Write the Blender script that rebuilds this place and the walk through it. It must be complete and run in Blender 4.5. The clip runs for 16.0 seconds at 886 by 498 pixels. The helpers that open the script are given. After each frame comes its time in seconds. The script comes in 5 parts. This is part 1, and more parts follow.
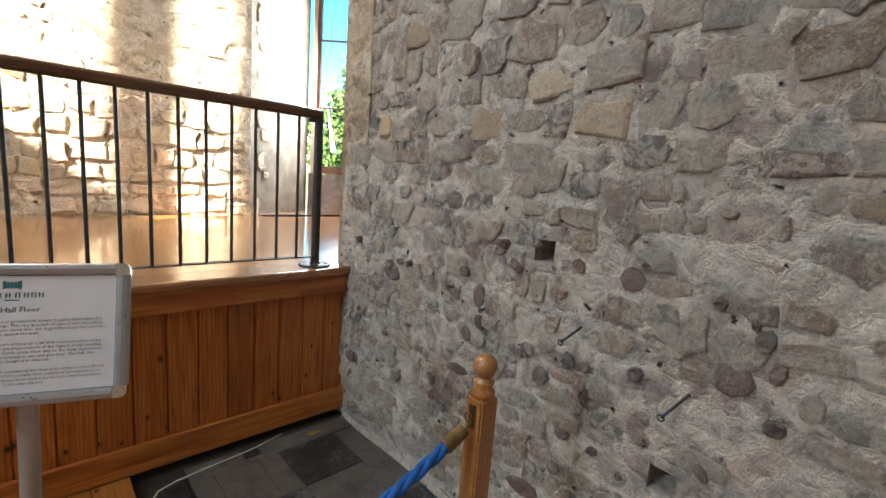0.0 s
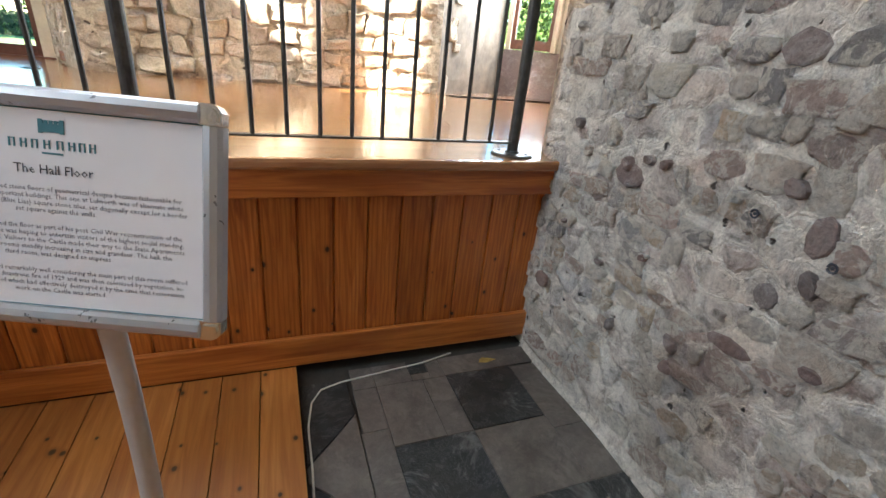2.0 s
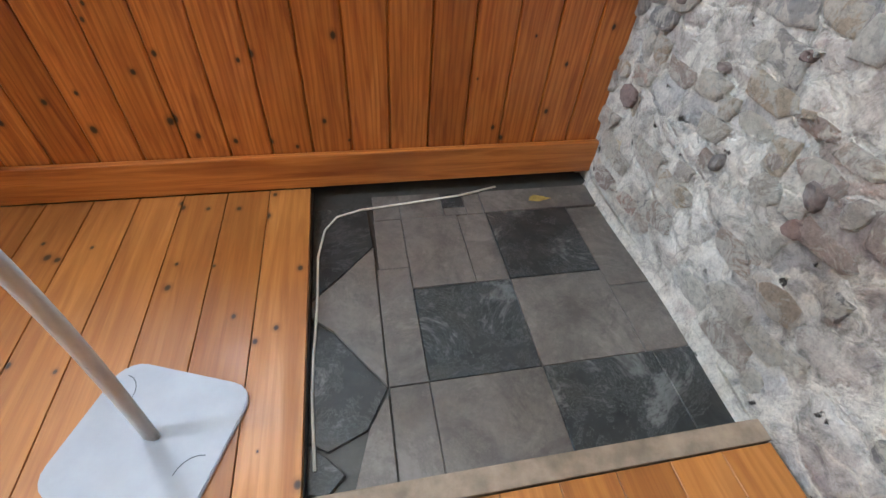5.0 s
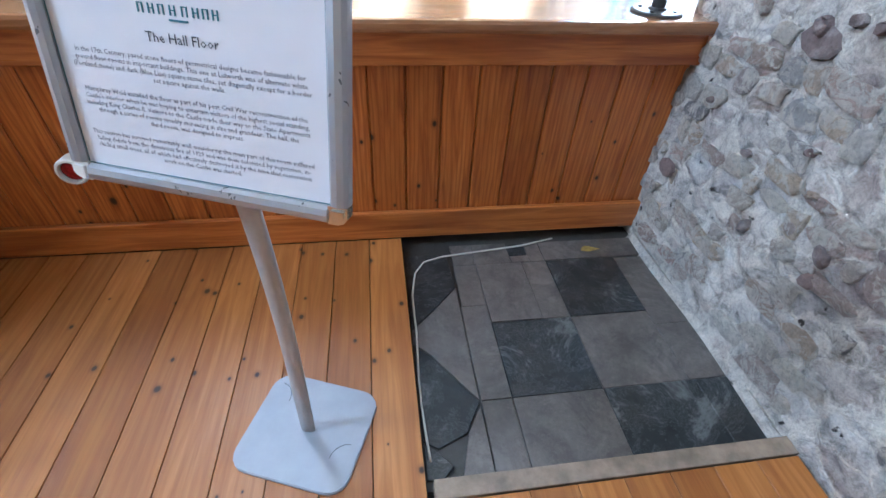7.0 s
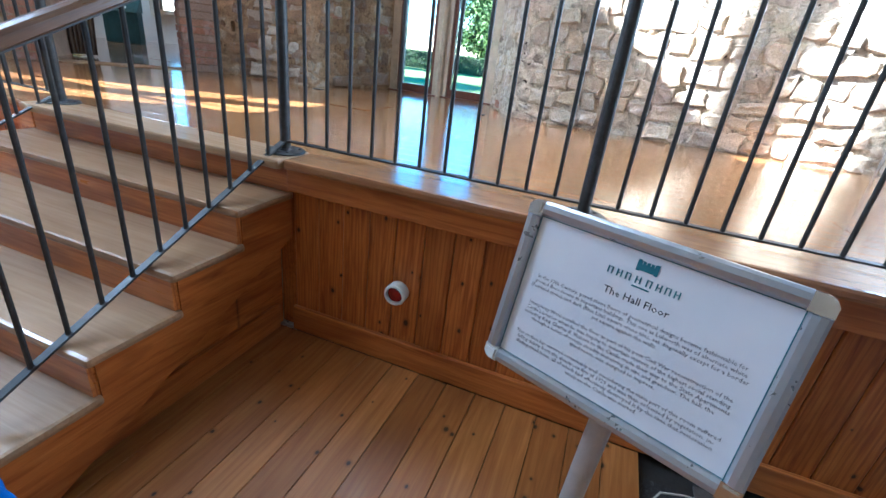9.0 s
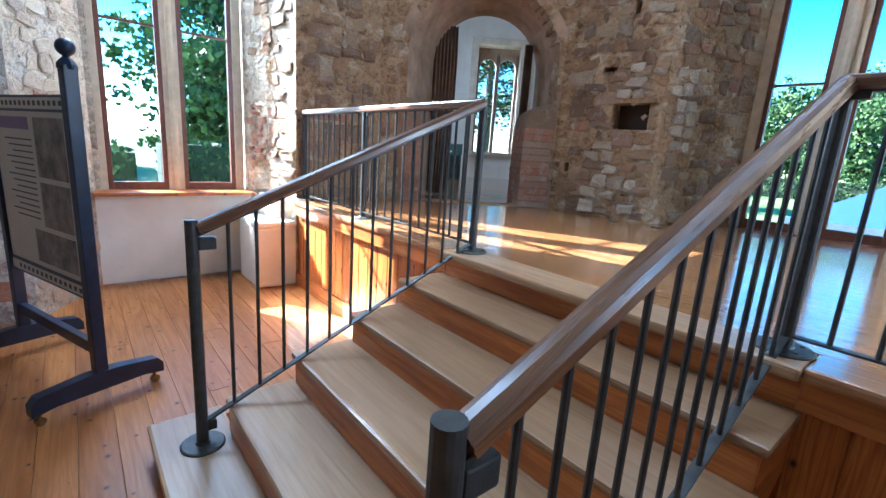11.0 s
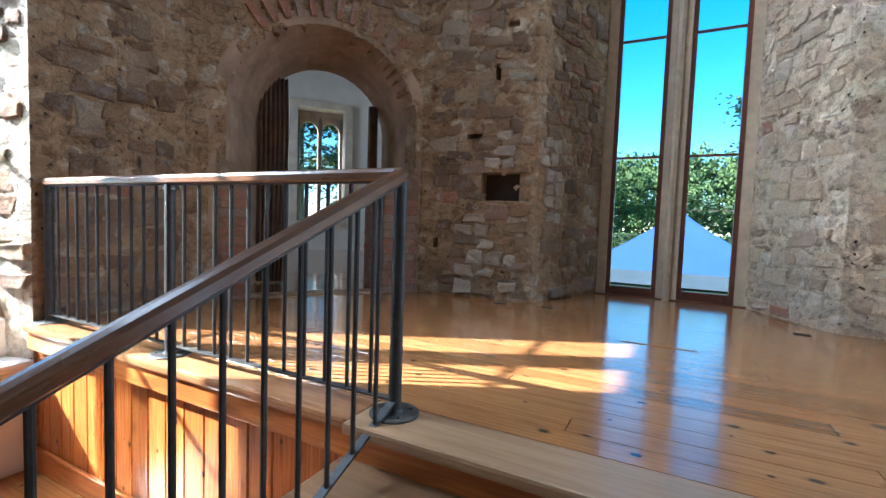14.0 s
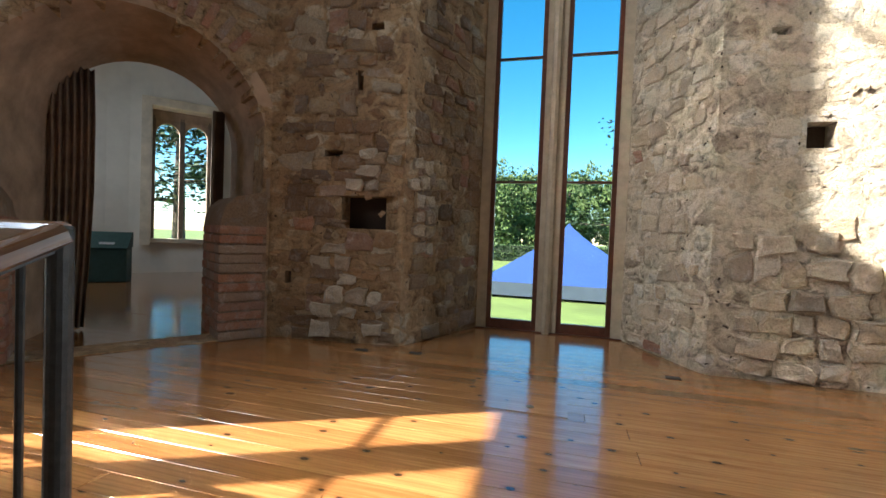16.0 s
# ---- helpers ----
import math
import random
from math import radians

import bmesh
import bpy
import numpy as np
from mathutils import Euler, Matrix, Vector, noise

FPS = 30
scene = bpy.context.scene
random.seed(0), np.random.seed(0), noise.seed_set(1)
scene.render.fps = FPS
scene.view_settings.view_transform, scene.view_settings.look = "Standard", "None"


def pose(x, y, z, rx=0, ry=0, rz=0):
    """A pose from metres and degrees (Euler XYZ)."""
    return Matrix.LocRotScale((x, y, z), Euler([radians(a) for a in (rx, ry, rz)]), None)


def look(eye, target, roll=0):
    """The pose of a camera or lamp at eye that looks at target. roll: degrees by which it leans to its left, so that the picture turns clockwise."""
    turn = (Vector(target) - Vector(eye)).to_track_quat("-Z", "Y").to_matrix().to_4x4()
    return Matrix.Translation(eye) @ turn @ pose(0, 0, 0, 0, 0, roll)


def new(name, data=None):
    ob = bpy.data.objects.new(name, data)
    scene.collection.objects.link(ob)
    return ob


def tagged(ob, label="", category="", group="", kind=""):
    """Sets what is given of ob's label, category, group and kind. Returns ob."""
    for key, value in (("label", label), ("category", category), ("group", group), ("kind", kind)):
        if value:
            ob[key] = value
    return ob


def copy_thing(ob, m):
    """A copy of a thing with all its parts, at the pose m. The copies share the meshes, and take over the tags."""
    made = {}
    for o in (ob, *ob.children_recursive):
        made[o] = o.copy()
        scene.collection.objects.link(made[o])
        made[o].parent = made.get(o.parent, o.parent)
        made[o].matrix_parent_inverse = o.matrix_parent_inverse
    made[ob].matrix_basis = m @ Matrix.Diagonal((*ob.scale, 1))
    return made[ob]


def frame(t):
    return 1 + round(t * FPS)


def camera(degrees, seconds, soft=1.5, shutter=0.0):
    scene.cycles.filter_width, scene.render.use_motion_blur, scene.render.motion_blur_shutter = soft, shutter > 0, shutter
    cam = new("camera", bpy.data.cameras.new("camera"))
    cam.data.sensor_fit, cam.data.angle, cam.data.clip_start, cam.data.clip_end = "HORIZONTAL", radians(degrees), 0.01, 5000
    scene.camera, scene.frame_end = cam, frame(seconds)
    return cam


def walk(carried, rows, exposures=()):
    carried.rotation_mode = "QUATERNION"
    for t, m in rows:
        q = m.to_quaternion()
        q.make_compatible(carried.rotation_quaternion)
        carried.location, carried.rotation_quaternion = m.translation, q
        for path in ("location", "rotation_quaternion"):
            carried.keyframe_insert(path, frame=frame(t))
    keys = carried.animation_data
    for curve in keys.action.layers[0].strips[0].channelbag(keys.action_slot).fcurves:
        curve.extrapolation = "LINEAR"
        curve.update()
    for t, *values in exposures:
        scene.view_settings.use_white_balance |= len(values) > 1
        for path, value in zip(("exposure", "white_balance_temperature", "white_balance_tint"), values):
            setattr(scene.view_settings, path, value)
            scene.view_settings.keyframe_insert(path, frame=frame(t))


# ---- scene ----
PATH = [
    (0, (-0.295, -2.410, 1.539), (1.062, -0.974, 1.230), 4.4),
    (0.5, (-0.254, -2.222, 1.484), (0.924, -0.650, 1.104), 5.9),
    (1, (-0.157, -2.040, 1.473), (0.807, -0.365, 0.956), 6.3),
    (1.5, (-0.091, -1.847, 1.414), (0.728, -0.143, 0.759), 6.5),
    (2, (-0.047, -1.726, 1.352), (0.645, -0.029, 0.551), 5.9),
    (2.5, (0.071, -1.611, 1.299), (0.632, 0.049, 0.335), 5.1),
    (3, (0.141, -1.527, 1.231), (0.619, 0.076, 0.135), 5.4),
    (3.5, (0.173, -1.483, 1.179), (0.601, 0.050, -0.033), 5.5),
    (4, (0.176, -1.441, 1.122), (0.593, 0.010, -0.189), 6.2),
    (4.2, (0.191, -1.407, 1.075), (0.594, 0.019, -0.269), 6.3),
    (6.3, (0.039, -1.518, 1.223), (0.328, -0.199, -0.252), 3.8),
    (6.5, (-0.018, -1.519, 1.247), (0.301, -0.186, -0.209), 5.3),
    (7, (-0.083, -1.642, 1.345), (0.177, -0.151, 0.037), 3.3),
    (7.5, (-0.159, -1.639, 1.384), (0.009, -0.010, 0.235), 4.4),
    (8, (-0.176, -1.604, 1.397), (-0.239, 0.130, 0.403), 5.2),
    (8.5, (-0.232, -1.567, 1.395), (-0.566, 0.190, 0.501), 6.0),
    (9, (-0.440, -1.700, 1.497), (-1.027, 0.032, 0.687), 7.0),
    (9.5, (-0.666, -1.811, 1.505), (-1.632, -0.196, 0.827), 5.7),
    (10, (-0.876, -1.816, 1.519), (-2.200, -0.432, 0.946), 4.5),
    (10.2, (-1.011, -1.800, 1.533), (-2.443, -0.510, 1.001), 4.3),
    (12.3, (-2.171, -1.887, 1.614), (-3.642, -0.559, 1.342), 3.6),
    (12.5, (-2.206, -1.887, 1.629), (-3.609, -0.485, 1.372), 3.1),
    (13, (-2.357, -1.774, 1.648), (-3.528, -0.167, 1.429), 2.2),
    (13.5, (-2.569, -1.553, 1.633), (-3.614, 0.144, 1.460), 2.2),
    (14, (-2.666, -1.317, 1.689), (-3.571, 0.462, 1.572), 2.0),
    (14.5, (-2.615, -1.151, 1.783), (-3.384, 0.693, 1.690), 1.5),
    (15, (-2.545, -0.996, 1.835), (-3.195, 0.894, 1.783), 1.8),
    (15.5, (-2.566, -0.796, 1.831), (-3.134, 1.121, 1.776), 2.0),
    (16, (-2.531, -0.615, 1.886), (-3.054, 1.315, 1.830), 2.2),
]
cam = camera(89.9, 16.0, 1.5, 0.0)
walk(cam, [(t, look(eye, target, roll)) for t, eye, target, roll in PATH],
     [(0, 3.45, 6900, 10), (1.5, 3.68, 6600, 10), (3, 4.35, 6500, 10), (4.2, 4.75, 6600, 10), (6.3, 4.7, 5400, 10), (7, 4.45, 5250, 9), (8, 4.2, 5000, 7), (8.5, 4.2, 4950, 6), (9, 3.8, 4950, 6), (10.2, 3.55, 5000, 6), (12.3, 3.2, 4800, 7), (13, 3.0, 4900, 7), (14.5, 2.8, 5550, 8), (16, 2.47, 6350, 9)])

# ---- light ----
SUN_EL = radians(35.0)
SUN_TO = Vector((-0.891 * math.cos(SUN_EL), -0.454 * math.cos(SUN_EL), math.sin(SUN_EL)))
world = bpy.data.worlds.new("sky")
scene.world = world
world.use_nodes = True
wn = world.node_tree
wn.nodes.clear()
wsky = wn.nodes.new("ShaderNodeTexSky")
wsky.sky_type, wsky.sun_disc = "NISHITA", False
wsky.air_density, wsky.dust_density, wsky.ozone_density = 1.0, 0.0, 0.0
wsky.altitude = 2500
wsky.sun_elevation, wsky.sun_rotation = SUN_EL, radians(243.0)
wbg = wn.nodes.new("ShaderNodeBackground")
wbg.inputs["Strength"].default_value = 0.08
wout = wn.nodes.new("ShaderNodeOutputWorld")
wsat = wn.nodes.new("ShaderNodeHueSaturation")
wsat.inputs["Hue"].default_value, wsat.inputs["Saturation"].default_value = 0.482, 1.45
wn.links.new(wsky.outputs[0], wsat.inputs["Color"])
wn.links.new(wsat.outputs[0], wbg.inputs[0])
wn.links.new(wbg.outputs[0], wout.inputs[0])

sun_data = bpy.data.lights.new("sun", "SUN")
sun_data.energy, sun_data.angle, sun_data.color = 5.0, radians(0.55), (1.0, 0.93, 0.82)
sun = new("sun", sun_data)
sun.matrix_world = look(SUN_TO * 30, (0, 0, 0))


def area_lamp(name, eye, target, sx, sy, watts, color=(0.78, 0.89, 1.0)):
    data = bpy.data.lights.new(name, "AREA")
    data.shape, data.size, data.size_y, data.energy, data.color = "RECTANGLE", sx, sy, watts, color
    ob = new(name, data)
    ob.matrix_world = look(eye, target)
    return ob


# area lamps that stand for sky light entering by the windows above the walk
area_lamp("skylight_west", (-6.9, -0.9, 8.2), (0.8, -0.8, 1.0), 1.2, 3.0, 22)
area_lamp("skylight_west_low", (-6.95, -0.96, 4.28), (1.0, -0.9, 0.9), 1.1, 0.7, 15)
area_lamp("skylight_north", (-2.66, 3.85, 7.6), (-2.2, -2.5, 1.0), 1.4, 3.4, 22)
# added fill lamp; this side of the tower has no window
area_lamp("skylight_tower", (-10.1, 3.4, 3.4), (-8.0, 5.8, 1.6), 1.0, 1.8, 6)
area_lamp("skylight_east", (2.85, 3.0, 3.0), (-4.6, 2.0, 2.0), 1.0, 2.4, 21)

# ---- materials ----


def nodes_of(name, rough=0.6, metal=0.0):
    m = bpy.data.materials.new(name)
    m.use_nodes = True
    nt = m.node_tree
    b = nt.nodes["Principled BSDF"]
    b.inputs["Roughness"].default_value, b.inputs["Metallic"].default_value = rough, metal
    return m, nt, b


def node(nt, kind, **sockets):
    n = nt.nodes.new(kind)
    for k, v in sockets.items():
        n.inputs[k.replace("_", " ")].default_value = v
    return n


def ramp(nt, fac, stops):
    r = nt.nodes.new("ShaderNodeValToRGB")
    while len(r.color_ramp.elements) < len(stops):
        r.color_ramp.elements.new(0.5)
    for e, (p, c) in zip(r.color_ramp.elements, stops):
        e.position, e.color = p, (*c, 1) if len(c) == 3 else c
    nt.links.new(fac, r.inputs[0])
    return r.outputs[0]


def mixed(nt, a, b, fac, mode="MIX"):
    n = nt.nodes.new("ShaderNodeMix")
    n.data_type, n.blend_type = "RGBA", mode
    for s, v in ((n.inputs[0], fac), (n.inputs[6], a), (n.inputs[7], b)):
        if isinstance(v, bpy.types.NodeSocket):
            nt.links.new(v, s)
        elif isinstance(v, (int, float)):
            s.default_value = v
        else:
            s.default_value = (*v, 1)
    return n.outputs[2]


def bumped(nt, b, height, strength=0.5, dist=0.01):
    n = node(nt, "ShaderNodeBump", Strength=strength, Distance=dist)
    nt.links.new(height, n.inputs["Height"])
    nt.links.new(n.outputs[0], b.inputs["Normal"])


def noise_of(nt, vec, scale, detail=6, rough=0.6, dist=0.0):
    n = node(nt, "ShaderNodeTexNoise", Scale=scale, Detail=detail, Roughness=rough, Distortion=dist)
    if vec is not None:
        nt.links.new(vec, n.inputs["Vector"])
    return n.outputs["Fac"]


def stone(name, tones, dirt, stain=0.5, bump=0.7, bloom=0.35, grime=0.45, lime=None):
    """Old masonry: a tone for each piece, blotches, lime bloom, grit."""
    m, nt, b = nodes_of(name, 0.92)
    pos = nt.nodes.new("ShaderNodeNewGeometry").outputs["Position"]
    rnd = nt.nodes.new("ShaderNodeObjectInfo").outputs["Random"]
    n = len(tones)
    base = ramp(nt, rnd, [((i + 0.5) / n, c) for i, c in enumerate(tones)])
    big, mid, fine = noise_of(nt, pos, 1.7, 5), noise_of(nt, pos, 9, 8, 0.7, 0.6), noise_of(nt, pos, 70, 8, 0.75)
    blot = ramp(nt, mid, [(0.36, (0, 0, 0)), (0.62, (1, 1, 1))])
    col = mixed(nt, base, dirt, ramp(nt, big, [(0.40, (0, 0, 0)), (0.66, (stain, stain, stain))]))
    col = mixed(nt, col, (0.72, 0.70, 0.66), ramp(nt, mid, [(0.52, (0, 0, 0)), (0.70, (bloom, bloom, bloom))]))
    col = mixed(nt, col, (0.30, 0.28, 0.27), ramp(nt, noise_of(nt, pos, 5.3, 7, 0.7, 1.2), [(0.52, (0, 0, 0)), (0.68, (grime, grime, grime))]))
    if lime:
        smear = noise_of(nt, pos, 13, 9, 0.72, 1.4)
        col = mixed(nt, col, lime, ramp(nt, smear, [(0.47, (0, 0, 0)), (0.53, (0.92, 0.92, 0.92))]))
        col = mixed(nt, col, (0.16, 0.145, 0.135), ramp(nt, noise_of(nt, pos, 24, 9, 0.75, 0.9), [(0.58, (0, 0, 0)), (0.68, (0.75, 0.75, 0.75))]))
    col = mixed(nt, col, ramp(nt, fine, [(0.30, (0.35, 0.35, 0.35)), (0.55, (1, 1, 1))]), 0.6, "MULTIPLY")
    nt.links.new(col, b.inputs["Base Color"])
    add = nt.nodes.new("ShaderNodeMath")
    add.operation = "ADD"
    nt.links.new(mid, add.inputs[0])
    half = nt.nodes.new("ShaderNodeMath")
    half.operation = "MULTIPLY"
    half.inputs[1].default_value = 0.6
    nt.links.new(fine, half.inputs[0])
    nt.links.new(half.outputs[0], add.inputs[1])
    bumped(nt, b, add.outputs[0], bump, 0.06)
    return m


def mortar(name, tones, dark, rough_scale=1.0, joint=(0.66, 0.63, 0.59)):
    """Rubble bedded in smeared lime: small stones of several tones, pale joints, pits and grit."""
    m, nt, b = nodes_of(name, 0.95)
    pos = nt.nodes.new("ShaderNodeNewGeometry").outputs["Position"]
    warp = node(nt, "ShaderNodeTexNoise", Scale=7.0, Detail=5.0, Roughness=0.65)
    nt.links.new(pos, warp.inputs["Vector"])
    off = nt.nodes.new("ShaderNodeVectorMath")
    off.operation = "MULTIPLY_ADD"
    off.inputs[1].default_value = (0.16, 0.16, 0.12)
    nt.links.new(warp.outputs["Color"], off.inputs[0])
    nt.links.new(pos, off.inputs[2])
    flat = nt.nodes.new("ShaderNodeVectorMath")
    flat.operation = "MULTIPLY"
    flat.inputs[1].default_value = (6.5 * rough_scale, 6.5 * rough_scale, 9.5 * rough_scale)
    nt.links.new(off.outputs[0], flat.inputs[0])
    cell = node(nt, "ShaderNodeTexVoronoi", Scale=1.0, Randomness=1.0)
    edge = node(nt, "ShaderNodeTexVoronoi", Scale=1.0, Randomness=1.0)
    edge.feature = "DISTANCE_TO_EDGE"
    nt.links.new(flat.outputs[0], cell.inputs["Vector"])
    nt.links.new(flat.outputs[0], edge.inputs["Vector"])
    big, mid = noise_of(nt, pos, 2.6 * rough_scale, 9, 0.68, 1.0), noise_of(nt, pos, 15, 9, 0.75, 0.8)
    fine = noise_of(nt, pos, 120, 6, 0.7)
    n = len(tones)
    col = ramp(nt, cell.outputs["Color"], [(0.25 + 0.5 * i / (n - 1), c) for i, c in enumerate(tones)])
    lime = ramp(nt, edge.outputs["Distance"], [(0.03, (1, 1, 1)), (0.13, (0, 0, 0))])
    smear = ramp(nt, big, [(0.40, (0, 0, 0)), (0.60, (0.85, 0.85, 0.85))])
    col = mixed(nt, col, joint, lime)
    col = mixed(nt, col, joint, smear)
    col = mixed(nt, col, ramp(nt, mid, [(0.34, (0.38, 0.38, 0.39)), (0.50, (0.92, 0.92, 0.92)), (0.62, (1.1, 1.1, 1.1))]), 0.9, "MULTIPLY")
    pit = node(nt, "ShaderNodeTexVoronoi", Scale=10.0, Randomness=1.0)
    nt.links.new(off.outputs[0], pit.inputs["Vector"])
    pits = ramp(nt, pit.outputs["Distance"], [(0.07, (1, 1, 1)), (0.13, (0, 0, 0))])
    col = mixed(nt, col, dark, pits)
    col = mixed(nt, col, ramp(nt, fine, [(0.3, (0.5, 0.5, 0.5)), (0.55, (1, 1, 1))]), 0.6, "MULTIPLY")
    nt.links.new(col, b.inputs["Base Color"])
    dome = ramp(nt, edge.outputs["Distance"], [(0.0, (0.45, 0.45, 0.45)), (0.05, (0.3, 0.3, 0.3)), (0.2, (0.75, 0.75, 0.75)), (0.5, (0.9, 0.9, 0.9))])
    add = nt.nodes.new("ShaderNodeMath")
    add.operation = "ADD"
    nt.links.new(mid, add.inputs[0])
    nt.links.new(dome, add.inputs[1])
    h = nt.nodes.new("ShaderNodeMath")
    h.operation = "SUBTRACT"
    nt.links.new(add.outputs[0], h.inputs[0])
    nt.links.new(pits, h.inputs[1])
    bumped(nt, b, h.outputs[0], 0.8, 0.04)
    return m


def wood(name, dark, mid, light, rough=0.35, coat=0.0, knots=True, grain=(11, 0.9, 11), knot_scale=(4.6, 3.4, 0), figure=0.42):
    """Planks whose grain runs along the piece's own y."""
    m, nt, b = nodes_of(name, rough)
    b.inputs["Coat Weight"].default_value, b.inputs["Coat Roughness"].default_value = coat, 0.12
    tex = nt.nodes.new("ShaderNodeTexCoord").outputs["Object"]
    rnd = nt.nodes.new("ShaderNodeObjectInfo").outputs["Random"]
    shift = nt.nodes.new("ShaderNodeVectorMath")
    shift.operation = "MULTIPLY"
    shift.inputs[1].default_value = (13, 47, 29)
    nt.links.new(rnd, shift.inputs[0])
    moved = nt.nodes.new("ShaderNodeVectorMath")
    nt.links.new(tex, moved.inputs[0])
    nt.links.new(shift.outputs[0], moved.inputs[1])

    def scaled(v):
        s = nt.nodes.new("ShaderNodeVectorMath")
        s.operation = "MULTIPLY"
        s.inputs[1].default_value = v
        nt.links.new(moved.outputs[0], s.inputs[0])
        return s.outputs[0]

    g1 = noise_of(nt, scaled(grain), 2.2, 4, 0.55, 1.6)
    rings = node(nt, "ShaderNodeTexWave", Scale=1.6, Distortion=9.0, Detail=3.0, Detail_Scale=0.9)
    rings.bands_direction = "X"
    nt.links.new(scaled((grain[0] * 0.9, grain[1] * 0.9, grain[2] * 0.3)), rings.inputs["Vector"])
    fine = noise_of(nt, scaled((90, 3, 90)), 3, 4, 0.6)
    col = ramp(nt, g1, [(0.25, dark), (0.48, mid), (0.75, light)])
    col = mixed(nt, col, dark, ramp(nt, rings.outputs["Fac"], [(0.55, (0, 0, 0)), (0.95, (figure, figure, figure))]))
    col = mixed(nt, col, ramp(nt, fine, [(0.3, (0.72, 0.72, 0.72)), (0.65, (1, 1, 1))]), min(0.7, figure * 1.7), "MULTIPLY")
    tint = ramp(nt, rnd, [(0.0, (0.66, 0.58, 0.50)), (0.5, (0.95, 0.93, 0.9)), (1.0, (1, 1, 1))])
    col = mixed(nt, col, tint, 0.9, "MULTIPLY")
    if knots:
        v = node(nt, "ShaderNodeTexVoronoi", Scale=1.0, Randomness=1.0)
        v.voronoi_dimensions = "2D"
        nt.links.new(scaled(knot_scale), v.inputs["Vector"])
        size = nt.nodes.new("ShaderNodeMath")
        size.operation = "MULTIPLY_ADD"
        size.inputs[1].default_value, size.inputs[2].default_value = 1.5, 0.3
        nt.links.new(v.outputs["Color"], size.inputs[0])
        rel = nt.nodes.new("ShaderNodeMath")
        rel.operation = "DIVIDE"
        nt.links.new(v.outputs["Distance"], rel.inputs[0])
        nt.links.new(size.outputs[0], rel.inputs[1])
        wob = nt.nodes.new("ShaderNodeMath")
        wob.operation = "MULTIPLY_ADD"
        wob.inputs[1].default_value = 0.03
        nt.links.new(g1, wob.inputs[0])
        nt.links.new(rel.outputs[0], wob.inputs[2])
        spot = ramp(nt, wob.outputs[0], [(0.034, (1, 1, 1)), (0.046, (0.85, 0.85, 0.85)), (0.058, (0.3, 0.3, 0.3)), (0.10, (0, 0, 0))])
        col = mixed(nt, col, (0.028, 0.012, 0.006), spot)
    nt.links.new(col, b.inputs["Base Color"])
    rr = ramp(nt, g1, [(0.3, (rough * 1.25,) * 3), (0.7, (rough * 0.8,) * 3)])
    nt.links.new(rr, b.inputs["Roughness"])
    bumped(nt, b, fine, 0.12, 0.003)
    return m


def plain(name, color, rough=0.5, metal=0.0, vary=0.15, scale=14, bump=0.1):
    m, nt, b = nodes_of(name, rough, metal)
    pos = nt.nodes.new("ShaderNodeNewGeometry").outputs["Position"]
    n1, n2 = noise_of(nt, pos, scale, 6), noise_of(nt, pos, scale * 7, 4)
    lo = tuple(c * (1 - vary) for c in color)
    hi = tuple(min(1, c * (1 + vary)) for c in color)
    nt.links.new(ramp(nt, n1, [(0.35, lo), (0.65, hi)]), b.inputs["Base Color"])
    nt.links.new(ramp(nt, n2, [(0.3, (min(1, rough * 1.25),) * 3), (0.7, (rough * 0.8,) * 3)]), b.inputs["Roughness"])
    if bump:
        bumped(nt, b, n2, bump, 0.004)
    return m


def leafy(name, a, c):
    m, nt, b = nodes_of(name, 0.7)
    rnd = nt.nodes.new("ShaderNodeNewGeometry").outputs["Random Per Island"]
    nt.links.new(ramp(nt, rnd, [(0.1, a), (0.9, c)]), b.inputs["Base Color"])
    b.inputs["Transmission Weight"].default_value = 0.0
    return m


RUBBLE = stone("rubble_grey", [(0.50, 0.38, 0.33), (0.66, 0.57, 0.48), (0.36, 0.35, 0.35), (0.55, 0.37, 0.31), (0.74, 0.68, 0.58), (0.40, 0.29, 0.26), (0.64, 0.51, 0.37), (0.45, 0.44, 0.44), (0.70, 0.63, 0.54), (0.30, 0.28, 0.28)], (0.50, 0.44, 0.39), 0.3, 1.0, 0.2, 0.3, (0.72, 0.67, 0.60))
MORTAR_GREY = mortar("lime_rubble_grey", [(0.34, 0.26, 0.24), (0.40, 0.38, 0.37), (0.52, 0.42, 0.37), (0.57, 0.50, 0.44), (0.46, 0.44, 0.43), (0.64, 0.59, 0.53)], (0.06, 0.052, 0.047), 1.0, (0.73, 0.68, 0.61))
ASHLAR = stone("hall_stone", [(0.58, 0.47, 0.34), (0.66, 0.56, 0.43), (0.48, 0.37, 0.26), (0.70, 0.62, 0.50), (0.55, 0.43, 0.31), (0.42, 0.33, 0.25), (0.62, 0.50, 0.35)], (0.44, 0.32, 0.21), 0.4)
MORTAR_WARM = mortar("lime_rubble_pale", [(0.36, 0.28, 0.21), (0.50, 0.41, 0.31), (0.42, 0.34, 0.27), (0.60, 0.53, 0.44), (0.66, 0.60, 0.52)], (0.07, 0.05, 0.035), 0.8, (0.62, 0.52, 0.39))
MORTAR_BROWN = mortar("lime_rubble_brown", [(0.24, 0.13, 0.066), (0.46, 0.29, 0.16), (0.33, 0.19, 0.10), (0.56, 0.41, 0.26), (0.64, 0.53, 0.39)], (0.04, 0.025, 0.016), 0.85, (0.47, 0.31, 0.17))
